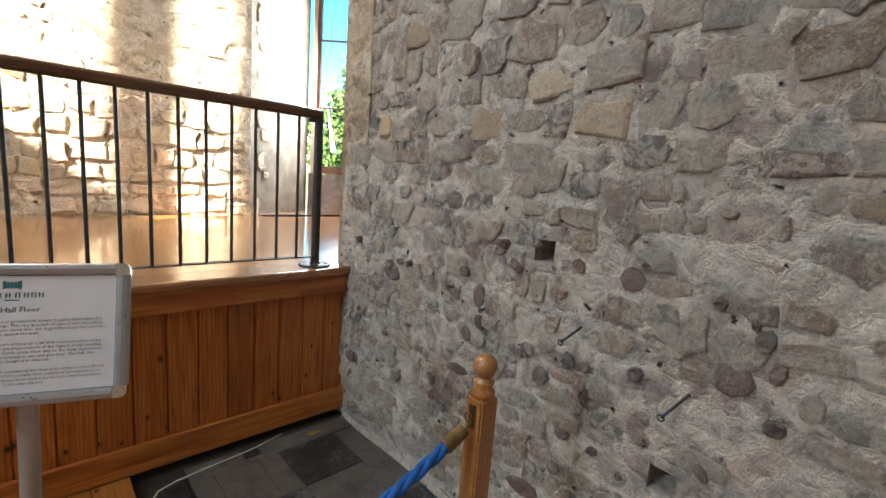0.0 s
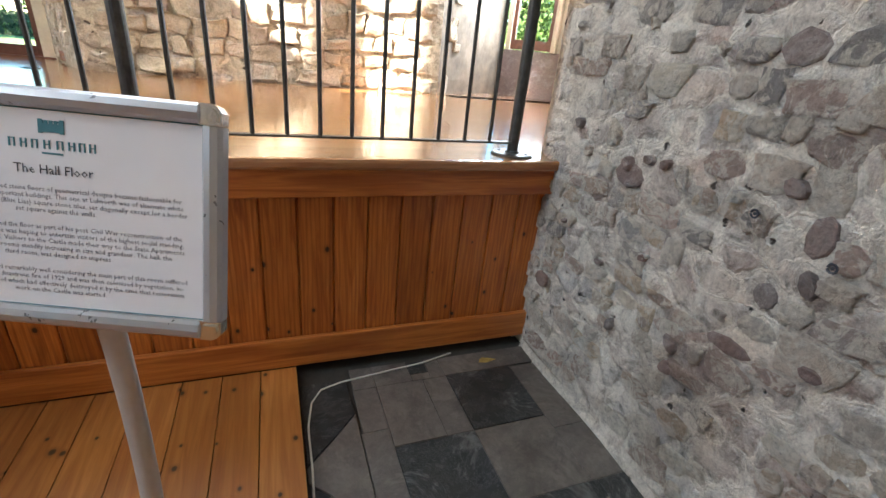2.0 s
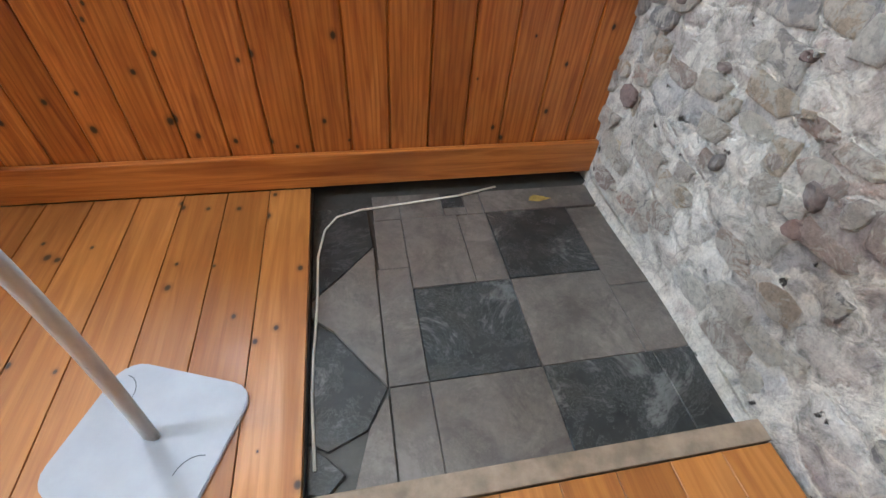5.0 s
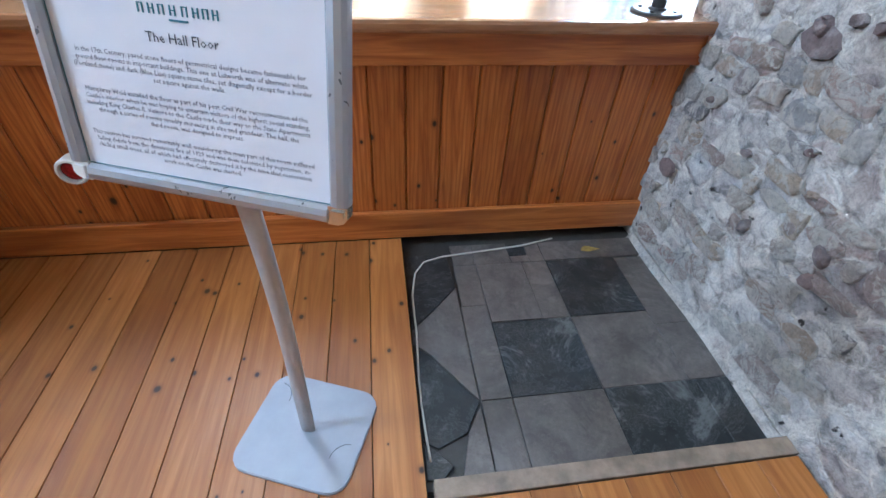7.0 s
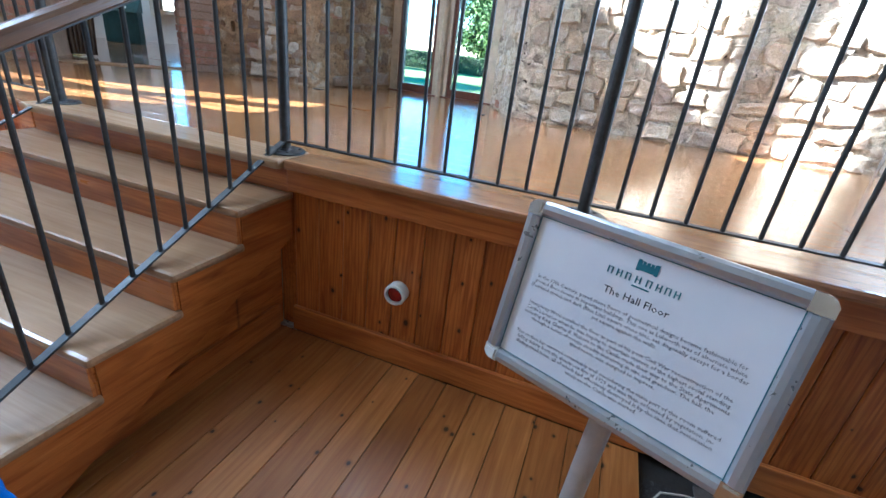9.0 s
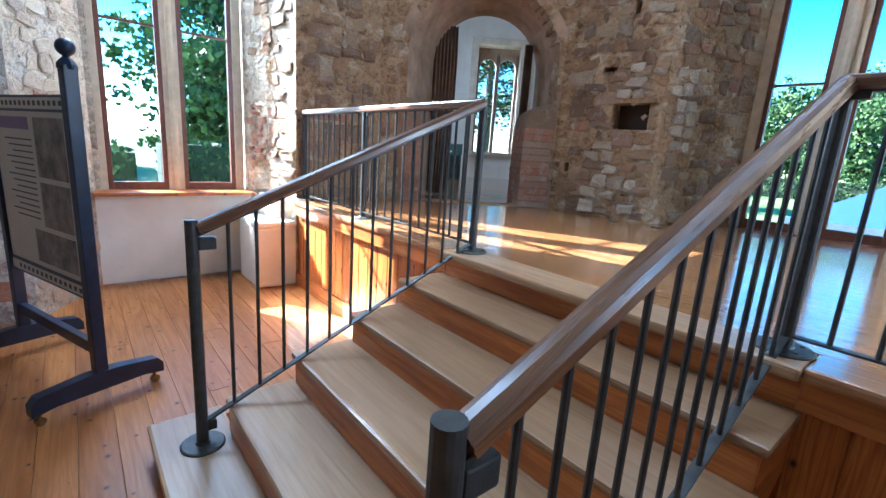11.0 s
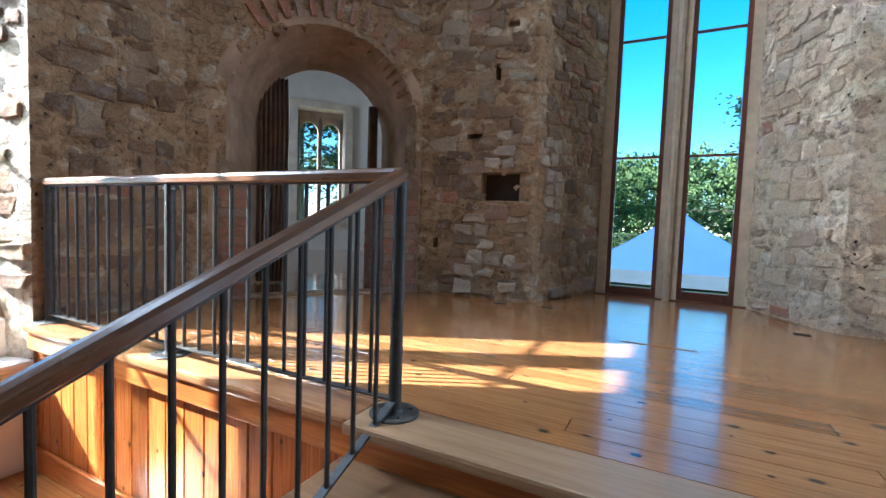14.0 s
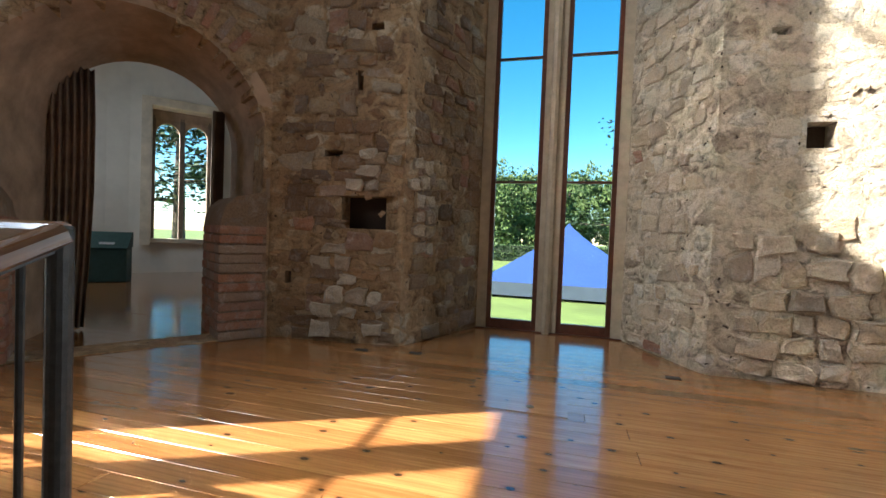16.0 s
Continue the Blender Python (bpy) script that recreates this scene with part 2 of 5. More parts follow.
ASHLAR_BROWN = stone("brown_stone", [(0.42, 0.25, 0.13), (0.52, 0.38, 0.23), (0.25, 0.145, 0.08), (0.64, 0.53, 0.38), (0.36, 0.20, 0.10), (0.22, 0.14, 0.09), (0.50, 0.30, 0.155), (0.30, 0.20, 0.13)], (0.27, 0.15, 0.075), 0.45, 0.9, 0.35, 0.5)
BRICK = stone("red_brick", [(0.42, 0.17, 0.09), (0.48, 0.24, 0.14), (0.36, 0.15, 0.10), (0.40, 0.27, 0.19)], (0.35, 0.24, 0.18), 0.5)
DARK_STONE = stone("dark_flint", [(0.19, 0.155, 0.15), (0.27, 0.18, 0.165), (0.25, 0.225, 0.22), (0.30, 0.21, 0.19)], (0.12, 0.105, 0.10), 0.4)
# near-black backing for wall holes; the shade inside is put into the colour
HOLE_SHADE = plain("wall_hole_shade", (0.035, 0.022, 0.016), 0.95)
PLASTER = plain("aged_plaster", (0.62, 0.55, 0.45), 0.9, 0, 0.18, 3, 0.4)
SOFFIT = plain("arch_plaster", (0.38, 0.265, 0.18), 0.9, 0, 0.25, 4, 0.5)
# smooth dark stone, coloured darker still for the shade it stands in
REVEAL_SHADED = plain("shaded_reveal_stone", (0.19, 0.145, 0.105), 0.85, 0, 0.3, 5, 0.4)
WHITE_WALL = plain("limewash", (0.78, 0.76, 0.71), 0.9, 0, 0.05, 3, 0.3)
PINE = wood("orange_pine", (0.30, 0.07, 0.012), (0.57, 0.18, 0.034), (0.71, 0.265, 0.06), 0.36, 0.15, True, (11, 0.9, 11), (5.4, 3.8, 0), 0.45)
PINE_TRIM = wood("pine_trim", (0.30, 0.073, 0.014), (0.55, 0.178, 0.036), (0.69, 0.26, 0.064), 0.34, 0.2, False, (13, 0.6, 13), (4.6, 3.4, 0), 0.6)
PINE_FLOOR = wood("pine_floorboard", (0.29, 0.095, 0.020), (0.40, 0.152, 0.034), (0.50, 0.212, 0.056), 0.40, 0.0, True, (8, 0.6, 8), (6.0, 4.6, 0), 0.28)
HALL_FLOOR = wood("varnished_floorboard", (0.31, 0.128, 0.042), (0.42, 0.19, 0.066), (0.51, 0.255, 0.10), 0.14, 0.75, True, (9, 0.5, 9), (5.0, 3.0, 0))
TREAD = wood("pale_tread", (0.31, 0.175, 0.085), (0.38, 0.232, 0.122), (0.44, 0.29, 0.165), 0.38, 0.15, False, (9, 0.5, 9), (4.6, 3.4, 0), 0.22)
RAILWOOD = wood("handrail_oak", (0.10, 0.042, 0.017), (0.18, 0.082, 0.035), (0.26, 0.125, 0.058), 0.3, 0.3, False)
POSTWOOD = wood("turned_pine", (0.30, 0.12, 0.035), (0.44, 0.20, 0.065), (0.54, 0.28, 0.11), 0.3, 0.4, True, (14, 2, 14), (9, 5, 0))
MAHOGANY = plain("mahogany_frame", (0.13, 0.045, 0.025), 0.35, 0, 0.25, 20)
MULLION = plain("painted_mullion", (0.50, 0.42, 0.31), 0.6, 0, 0.12, 10)
STEEL = plain("forged_steel", (0.050, 0.050, 0.048), 0.48, 0.35, 0.25, 30, 0.2)
ALU = plain("brushed_aluminium", (0.44, 0.45, 0.48), 0.32, 0.7, 0.04, 4, 0)
PLATE = plain("scratched_silver", (0.30, 0.31, 0.34), 0.42, 0.15, 0.06, 9, 0.05)
CHROME = plain("chrome", (0.8, 0.8, 0.8), 0.12, 1.0, 0.03)
GREYPAINT = plain("silver_paint", (0.45, 0.44, 0.43), 0.4, 0.25, 0.06, 20)
PAPER = plain("laminated_paper", (0.74, 0.74, 0.78), 0.2, 0, 0.02, 4, 0)
INK = plain("ink", (0.03, 0.035, 0.05), 0.5, 0, 0.05)
PRINT = plain("grey_print", (0.13, 0.13, 0.16), 0.5, 0, 0.05)
TEAL = plain("teal_ink", (0.03, 0.16, 0.20), 0.5, 0, 0.05)
NAVY = plain("navy_paint", (0.008, 0.018, 0.045), 0.35, 0, 0.3, 10, 0.1)
BRASS = plain("aged_brass", (0.22, 0.15, 0.07), 0.35, 0.9, 0.2, 30)
WHITEPLASTIC = plain("white_plastic", (0.75, 0.74, 0.70), 0.4, 0, 0.04)
RED = plain("red_lens", (0.30, 0.012, 0.012), 0.15, 0, 0.3, 60)
CURTAIN = plain("brown_curtain", (0.20, 0.135, 0.09), 0.95, 0, 0.2, 8, 0.2)
DKGREEN = plain("green_cloth", (0.02, 0.055, 0.05), 0.8, 0, 0.15)
CABLE = plain("white_cable", (0.66, 0.64, 0.58), 0.5, 0, 0.05)
TENT = plain("blue_canvas", (0.022, 0.065, 0.225), 0.7, 0, 0.05, 1, 0)
TENT_BAND = plain("grey_canvas", (0.06, 0.085, 0.12), 0.8, 0, 0.1, 1, 0)
LAWN = plain("mown_lawn", (0.13, 0.19, 0.045), 0.95, 0, 0.2, 0.6, 0.3)
BARK = plain("bark", (0.09, 0.065, 0.045), 0.95, 0, 0.3, 8, 0.5)
LEAF = leafy("broadleaf", (0.025, 0.06, 0.012), (0.10, 0.16, 0.035))
NEEDLE = leafy("conifer", (0.018, 0.045, 0.022), (0.06, 0.10, 0.045))
HEDGELEAF = leafy("hedge_leaf", (0.02, 0.05, 0.015), (0.07, 0.12, 0.03))
PHOTO = plain("faded_photograph", (0.16, 0.14, 0.13), 0.4, 0, 0.6, 9, 0)
BUFF = plain("display_sheet", (0.48, 0.46, 0.42), 0.4, 0, 0.05, 5, 0)
LILAC = plain("lilac_heading", (0.20, 0.16, 0.30), 0.5, 0, 0.05)


def slab_stone(name, a, c, vein):
    m, nt, b = nodes_of(name, 0.45)
    pos = nt.nodes.new("ShaderNodeNewGeometry").outputs["Position"]
    n1, n2 = noise_of(nt, pos, 7, 8, 0.7, 1.0), noise_of(nt, pos, 55, 6, 0.7)
    col = ramp(nt, n1, [(0.3, a), (0.65, c)])
    w = noise_of(nt, pos, 4, 12, 0.8, 0.5)
    col = mixed(nt, col, vein, ramp(nt, w, [(0.49, (0, 0, 0)), (0.5, (0.55, 0.55, 0.55)), (0.512, (0, 0, 0)), (0.53, (0, 0, 0)), (0.60, (0.75, 0.75, 0.75))]))
    col = mixed(nt, col, (0.05, 0.045, 0.04), ramp(nt, noise_of(nt, pos, 3.1, 9, 0.72, 0.8), [(0.50, (0, 0, 0)), (0.66, (0.7, 0.7, 0.7))]))
    col = mixed(nt, col, ramp(nt, n2, [(0.3, (0.7, 0.7, 0.7)), (0.6, (1, 1, 1))]), 0.6, "MULTIPLY")
    nt.links.new(col, b.inputs["Base Color"])
    bumped(nt, b, n2, 0.25, 0.004)
    return m


TILE_DARK = slab_stone("blue_lias_tile", (0.008, 0.010, 0.011), (0.028, 0.032, 0.034), (0.19, 0.195, 0.19))
TILE_PALE = slab_stone("pale_stone_tile", (0.085, 0.073, 0.066), (0.16, 0.140, 0.126), (0.20, 0.178, 0.160))
EARTH = slab_stone("worn_bedding", (0.022, 0.020, 0.018), (0.05, 0.046, 0.04), (0.06, 0.06, 0.055))

glass_m, gnt, gb = nodes_of("window_glass", 0.0)
gb.inputs["Transmission Weight"].default_value, gb.inputs["IOR"].default_value = 1.0, 1.1
gb.inputs["Roughness"].default_value = 0.0
GLASS = glass_m

# ---- mesh helpers ----


def mesh_ob(name, bm, material, parent=None, smooth=False):
    me = bpy.data.meshes.new(name)
    bm.to_mesh(me)
    bm.free()
    me.materials.append(material)
    if smooth:
        me.shade_smooth()
    ob = new(name, me)
    ob.parent = parent
    return ob


def part(name, bm, material, parent, label="", smooth=False):
    return tagged(mesh_ob(name, bm, material, parent, smooth), label)


def thing(name, label, category, group="", m=None):
    ob = new(name)
    ob.empty_display_size = 0.1
    if m is not None:
        ob.matrix_world = m
    return tagged(ob, label, category, group)


def structure(name, bm, material, label, category):
    return tagged(mesh_ob(name, bm, material), label, category, "", "structure")


def box(bm, x0, x1, y0, y1, z0, z1, bevel=0.0):
    m = Matrix.LocRotScale(((x0 + x1) / 2, (y0 + y1) / 2, (z0 + z1) / 2), None, (abs(x1 - x0), abs(y1 - y0), abs(z1 - z0)))
    r = bmesh.ops.create_cube(bm, size=1, matrix=m)
    if bevel:
        es = list({e for v in r["verts"] for e in v.link_edges})
        bmesh.ops.bevel(bm, geom=es, offset=bevel, segments=2, affect="EDGES", profile=0.6)
    return bm


def boxed(*a, **k):
    return box(bmesh.new(), *a, **k)


def rod(bm, a, b, r, n=10, r2=None):
    a, b = Vector(a), Vector(b)
    d = b - a
    m = Matrix.Translation((a + b) / 2) @ d.to_track_quat("Z", "Y").to_matrix().to_4x4()
    bmesh.ops.create_cone(bm, cap_ends=True, segments=n, radius1=r, radius2=r if r2 is None else r2, depth=d.length, matrix=m)
    return bm


def lathe(bm, profile, n=20, centre=(0, 0, 0)):
    cx, cy, cz = centre
    rings = [[bm.verts.new((cx + r * math.cos(2 * math.pi * i / n), cy + r * math.sin(2 * math.pi * i / n), cz + z)) for i in range(n)] for r, z in profile]
    for p, q in zip(rings, rings[1:]):
        for i in range(n):
            bm.faces.new((p[i], p[(i + 1) % n], q[(i + 1) % n], q[i]))
    bm.faces.new(rings[0][::-1])
    bm.faces.new(rings[-1])
    return bm


def sweep(bm, points, section, up=(0, 0, 1)):
    """A closed section (list of (side, up) pairs) along a line of points."""
    pts = [Vector(p) for p in points]
    rings = []
    for i, p in enumerate(pts):
        d = (pts[min(i + 1, len(pts) - 1)] - pts[max(i - 1, 0)]).normalized()
        s = d.cross(Vector(up))
        s = s.normalized() if s.length > 1e-4 else Vector((1, 0, 0))
        u = s.cross(d)
        rings.append([bm.verts.new(p + s * a + u * b) for a, b in section])
    n = len(section)
    for p, q in zip(rings, rings[1:]):
        for i in range(n):
            bm.faces.new((p[i], p[(i + 1) % n], q[(i + 1) % n], q[i]))
    bm.faces.new(rings[0][::-1])
    bm.faces.new(rings[-1])
    bmesh.ops.recalc_face_normals(bm, faces=bm.faces)
    return bm


def circle(r, n=8):
    return [(r * math.cos(2 * math.pi * i / n), r * math.sin(2 * math.pi * i / n)) for i in range(n)]


def prism(bm, outline, z0, z1, axis="z"):
    """An outline in two axes drawn out along the third."""
    def at(p, h):
        return {"z": (p[0], p[1], h), "x": (h, p[0], p[1]), "y": (p[0], h, p[1])}[axis]
    a = [bm.verts.new(at(p, z0)) for p in outline]
    b = [bm.verts.new(at(p, z1)) for p in outline]
    n = len(outline)
    for i in range(n):
        bm.faces.new((a[i], a[(i + 1) % n], b[(i + 1) % n], b[i]))
    bm.faces.new(a[::-1])
    bm.faces.new(b)
    bmesh.ops.recalc_face_normals(bm, faces=bm.faces)
    return bm


H = 0.955          # platform above the lower floor
TOP = 11.0         # hall ceiling

# ---- walls ----


def relief(p, amp, seed):
    """How far the wall's face stands out of its plane at a point."""
    return noise.noise(p * 2.1 + Vector((seed, 0, 0))) * amp + noise.noise(p * 6.5 + Vector((0, seed, 0))) * amp * 0.8 + noise.noise(p * 17.0 + Vector((0, 0, seed))) * amp * 0.35


FACES = {}


def rough_face(bm, origin, u, normal, width, z0, z1, amp=0.018, step=0.11, seed=0.0, inside=None, thick=0.5):
    """A wall with an uneven face: a grid pushed in and out by noise, its back and edges closed.
    inside(s, z) tells where the wall is solid."""
    o, u, nrm = Vector(origin), Vector(u).normalized(), Vector(normal).normalized()
    nu, nz = max(2, round(width / step)), max(2, round((z1 - z0) / step))
    grid = {}

    def vert(i, j):
        if (i, j) not in grid:
            s, z = width * i / nu, z0 + (z1 - z0) * j / nz
            p = o + u * s
            p.z = z
            k = relief(p, amp, seed)
            edge = min(1.0, i, nu - i)
            grid[i, j] = bm.verts.new(p + nrm * k * edge)
        return grid[i, j]

    for i in range(nu):
        for j in range(nz):
            s, z = width * (i + 0.5) / nu, z0 + (z1 - z0) * (j + 0.5) / nz
            if inside is None or inside(s, z):
                bm.faces.new((vert(i, j), vert(i + 1, j), vert(i + 1, j + 1), vert(i, j + 1)))
    r = bmesh.ops.extrude_face_region(bm, geom=list(bm.faces))
    bmesh.ops.translate(bm, vec=-nrm * thick, verts=[v for v in r["geom"] if isinstance(v, bmesh.types.BMVert)])
    bmesh.ops.recalc_face_normals(bm, faces=bm.faces)
    return bm


def stone_mesh(seed, round_=False):
    """One rubble stone of unit size: an angular slab with a broken, uneven face, its rim sunk in the mortar."""
    rng = random.Random(seed)
    me = bpy.data.meshes.new("stone")
    pts, faces = [], []
    corner = [(-0.5, -0.5), (-0.05, -0.5), (0.5, -0.5), (0.5, 0.0), (0.5, 0.5), (0.1, 0.5), (-0.5, 0.5), (-0.5, 0.1)]
    cut = rng.choice((None, 0, 2, 4, 6))
    ring = []
    for i, (x, y) in enumerate(corner):
        k = 0.72 if i == cut else 0.97
        ring.append((x * k + rng.uniform(-0.10, 0.10), y * k + rng.uniform(-0.11, 0.11)))
    if round_:
        ring = [(0.5 * math.cos(-2.36 + i * math.pi / 4) * rng.uniform(0.85, 1.05), 0.5 * math.sin(-2.36 + i * math.pi / 4) * rng.uniform(0.85, 1.05)) for i in range(8)]
    n = len(ring)
    tx, ty = rng.uniform(-0.5, 0.5), rng.uniform(-0.5, 0.5)
    for x, y in ring:
        pts.append((x * 1.04, y * 1.04, -1.5))
    for x, y in ring:
        pts.append((x, y, 0.25 + tx * x + ty * y + rng.uniform(-0.25, 0.25)))
    for x, y in ring:
        pts.append((x * 0.86, y * 0.84, 0.8 + tx * x + ty * y + rng.uniform(-0.2, 0.2)))
    for x, y in ring[::2]:
        pts.append((x * 0.42 + rng.uniform(-0.08, 0.08), y * 0.42 + rng.uniform(-0.08, 0.08), 0.85 + tx * x * 0.4 + ty * y * 0.4 + rng.uniform(-0.3, 0.35)))
    for k in range(2):
        for i in range(n):
            j = (i + 1) % n
            faces.append((k * n + i, k * n + j, (k + 1) * n + j, (k + 1) * n + i))
    o, m = 2 * n, 3 * n
    for i in range(4):
        j = (i + 1) % 4
        faces += [(o + 2 * i, o + 2 * i + 1, m + i), (o + 2 * i + 1, o + (2 * i + 2) % n, m + j), (o + 2 * i + 1, m + j, m + i)]
    faces.append((m, m + 1, m + 2, m + 3))
    me.from_pydata(pts, [], faces)
    return me


def stone_set(material, count, seed, round_=False):
    out = []
    for k in range(count):
        me = stone_mesh(seed + k, round_)
        me.materials.append(material)
        out.append(me)
    return out


def lay_stones(wall, meshes, origin, u, normal, width, z0, z1, courses, lengths, seed, limit=300, skip=None, proud=(0.012, 0.03), fill=0.9, others=(), share=0.1, piece="stone"):
    """Uneven courses of stones on a wall, each an object of its own."""
    rng = random.Random(seed)
    o, u, nrm = Vector(origin), Vector(u).normalized(), Vector(normal).normalized()
    basis = Matrix((u, Vector((0, 0, 1)), nrm)).transposed().to_4x4()
    z, made = z0, 0
    while z < z1 and made < limit:
        h = rng.uniform(*courses)
        s = rng.uniform(-0.1, 0.0)
        while s < width and made < limit:
            w = rng.uniform(*lengths)
            c, hh = s + w / 2, h * rng.uniform(0.6, 1.05)
            zz = z + h / 2 + rng.uniform(-0.15, 0.15) * h
            s += w
            if c - w / 2 < 0.0 or c + w / 2 > width or rng.random() > fill or (skip and skip(c, zz)):
                continue
            me = rng.choice(others) if others and rng.random() < share else rng.choice(meshes)
            ob = new(piece, me)
            ob.parent = wall
            p = o + u * c
            p.z = zz
            p += nrm * relief(p, *FACES[wall.name]) * min(1.0, c / 0.05, (width - c) / 0.05)
            tilt = Matrix.Rotation(rng.uniform(-0.13, 0.13), 4, "Z")
            ob.matrix_local = Matrix.Translation(p) @ basis @ tilt @ Matrix.Diagonal((w * 0.96, hh * 1.0, rng.uniform(*proud), 1))
            made += 1
        z += h
    return made


def wall_of(name, label, origin, u, normal, width, z0, z1, material, **k):
    FACES[name] = (k.get("amp", 0.018), k.get("seed", 0.0))
    return structure(name, rough_face(bmesh.new(), origin, u, normal, width, z0, z1, **k), material, label, "wall")


LEFT = -6.26
ARCH_A, ARCH_B = Vector((-6.26, 1.0, 0)), Vector((-5.01, 2.72, 0))
ARCH_U = (ARCH_B - ARCH_A).normalized()
ARCH_N = Vector((ARCH_U.y, -ARCH_U.x, 0))
ARCH_W = (ARCH_B - ARCH_A).length
ARCH_C, ARCH_R, ARCH_S = 1.19, 0.90, 2.58


def arch_open(s, z):
    if z < H:
        return False
    if z < ARCH_S:
        return abs(s - ARCH_C) < ARCH_R
    return (s - ARCH_C) ** 2 + (z - ARCH_S) ** 2 < ARCH_R ** 2


NW_U, NW_N = Vector((1.19, 0.13, 0)).normalized(), Vector((0.13, -1.19, 0)).normalized()
NW_W = 1.197
NW_HOLES = ((0.55, 2.56, 0.17, 0.06), (0.77, 3.16, 0.06, 0.12), (0.9, 3.62, 0.11, 0.07), (0.62, 1.72, 0.06, 0.06), (0.2, 1.5, 0.06, 0.12))
N_HOLES = ((0.37, 3.40, 0.11, 0.09), (0.62, 2.68, 0.19, 0.15), (0.30, 3.75, 0.13, 0.08), (1.93, 1.78, 0.13, 0.10), (0.62, 3.9, 0.09, 0.09))


def hollow(s, z, holes):
    return any(abs(s - a) < w / 2 and abs(z - b) < h / 2 for a, b, w, h in holes)


# rubble wall beside the tiles, the largest surface of the first half of the walk
wall_east = wall_of("wall_east", "uneven grey rubble stone wall with lime mortar", (1.17, -6.6, 0), (0, 1, 0), (-1, 0, 0), 6.73, -0.1, TOP, MORTAR_GREY, amp=0.022, step=0.045, seed=3.0, thick=0.7, inside=lambda s, z: not hollow(s, z, ((5.155, 1.275, 0.10, 0.09), (4.62, 0.62, 0.05, 0.05))))
# back wall of the platform, with the tall glazed door between splayed jambs
wall_north_west = wall_of("wall_north_west", "warm stone wall patched with brick and ashlar", (-5.01, 2.72, 0), NW_U, NW_N, NW_W, 0.0, TOP, MORTAR_BROWN, seed=8.0, thick=0.25,
                          inside=lambda s, z: not (0.66 < s < 1.15 and 1.93 < z < 2.17 + 0.22 * min(s - 0.66, 0.2) or hollow(s, z, NW_HOLES)), step=0.055)
wall_door_jamb_west = wall_of("wall_door_jamb_west", "splayed stone door jamb with worn brick edge", (-3.82, 2.85, 0), (0.44, 1.10, 0), (1.10, -0.44, 0), 1.185, 0.0, TOP, MORTAR_BROWN, seed=5.0, thick=0.2)
wall_door_jamb_east = wall_of("wall_door_jamb_east", "splayed stone door jamb, plaster remains", (-1.975, 3.95, 0), (0.475, -0.97, 0), (-0.97, -0.475, 0), 1.08, 0.0, TOP, MORTAR_WARM, seed=6.0, thick=0.2)
wall_north = wall_of("wall_north", "sunlit pale stone wall, rough lower courses", (-1.50, 2.98, 0), (1, 0, 0), (0, -1, 0), 3.12, 0.0, TOP, MORTAR_WARM, seed=7.0, thick=0.5, amp=0.016, step=0.06, inside=lambda s, z: not hollow(s, z, N_HOLES))
wall_recess = wall_of("wall_recess", "smooth dark stone window reveal, its shade put into the colour", (1.62, 2.98, 0), (1.05, 0.75, 0), (0.75, -1.05, 0), 1.30, 0.0, TOP, REVEAL_SHADED, seed=9.0, thick=0.3, amp=0.012)
wall_recess_end = wall_of("wall_recess_end", "plain stone return wall", (3.55, 2.75, 0), (-1.68, -2.62, 0), (-2.62, 1.68, 0), 3.1, 0.0, TOP, MORTAR_WARM, seed=9.5, thick=0.3, amp=0.012)
# diagonal wall with the arch to the corner tower
wall_arch = wall_of("wall_arch", "brown stone wall with a round-headed arch", ARCH_A, ARCH_U, ARCH_N, ARCH_W, 0.0, TOP, MORTAR_BROWN, seed=2.0, thick=0.3, step=0.06, inside=lambda s, z: not arch_open(s, z))
wall_corner = wall_of("wall_corner", "stone wall between window and arch", (LEFT, 0.0, 0), (0, 1, 0), (1, 0, 0), 1.0, 0.0, 5.4, MORTAR_BROWN, seed=1.0, thick=0.3)
wall_window_jamb_north = wall_of("wall_window_jamb_north", "splayed window jamb with broken red bricks", (-7.17, -0.24, 0), (0.91, 0.24, 0), (0.24, -0.91, 0), 0.94, 0.0, 5.4, MORTAR_WARM, seed=4.0, thick=0.2)
wall_window_jamb_south = wall_of("wall_window_jamb_south", "splayed stone window jamb", (-6.25, -2.15, 0), (-0.88, 0.47, 0), (0.47, 0.88, 0), 1.0, 0.0, TOP, MORTAR_WARM, seed=4.6, thick=0.2)
wall_west = wall_of("wall_west", "rough grey-brown stone wall", (-6.25, -6.6, 0), (0, 1, 0), (1, 0, 0), 4.45, 0.0, TOP, MORTAR_GREY, seed=4.9, thick=0.4, amp=0.03)
wall_south = wall_of("wall_south", "plain stone wall behind the walk", (-6.3, -6.6, 0), (1, 0, 0), (0, 1, 0), 7.5, 0.0, TOP, MORTAR_WARM, seed=14, thick=0.4, step=0.3)

# wall over and under the glazing
bm = bmesh.new()
box(bm, -3.42, -1.90, 3.91, 4.35, 0.2, 0.95)
structure("wall_door_base", box(bm, -3.42, -1.90, 3.89, 4.35, 4.75, 6.2), PLASTER, "stone lintel wall over the tall door", "wall")
bm = bmesh.new()
box(bm, -7.6, -7.1, -1.72, -0.22, 0.0, 0.94)
structure("wall_window_apron", bm, WHITE_WALL, "white limewashed wall under the window", "wall")
bm = bmesh.new()
box(bm, -7.6, -5.8, 1.06, 1.38, 4.72, TOP)
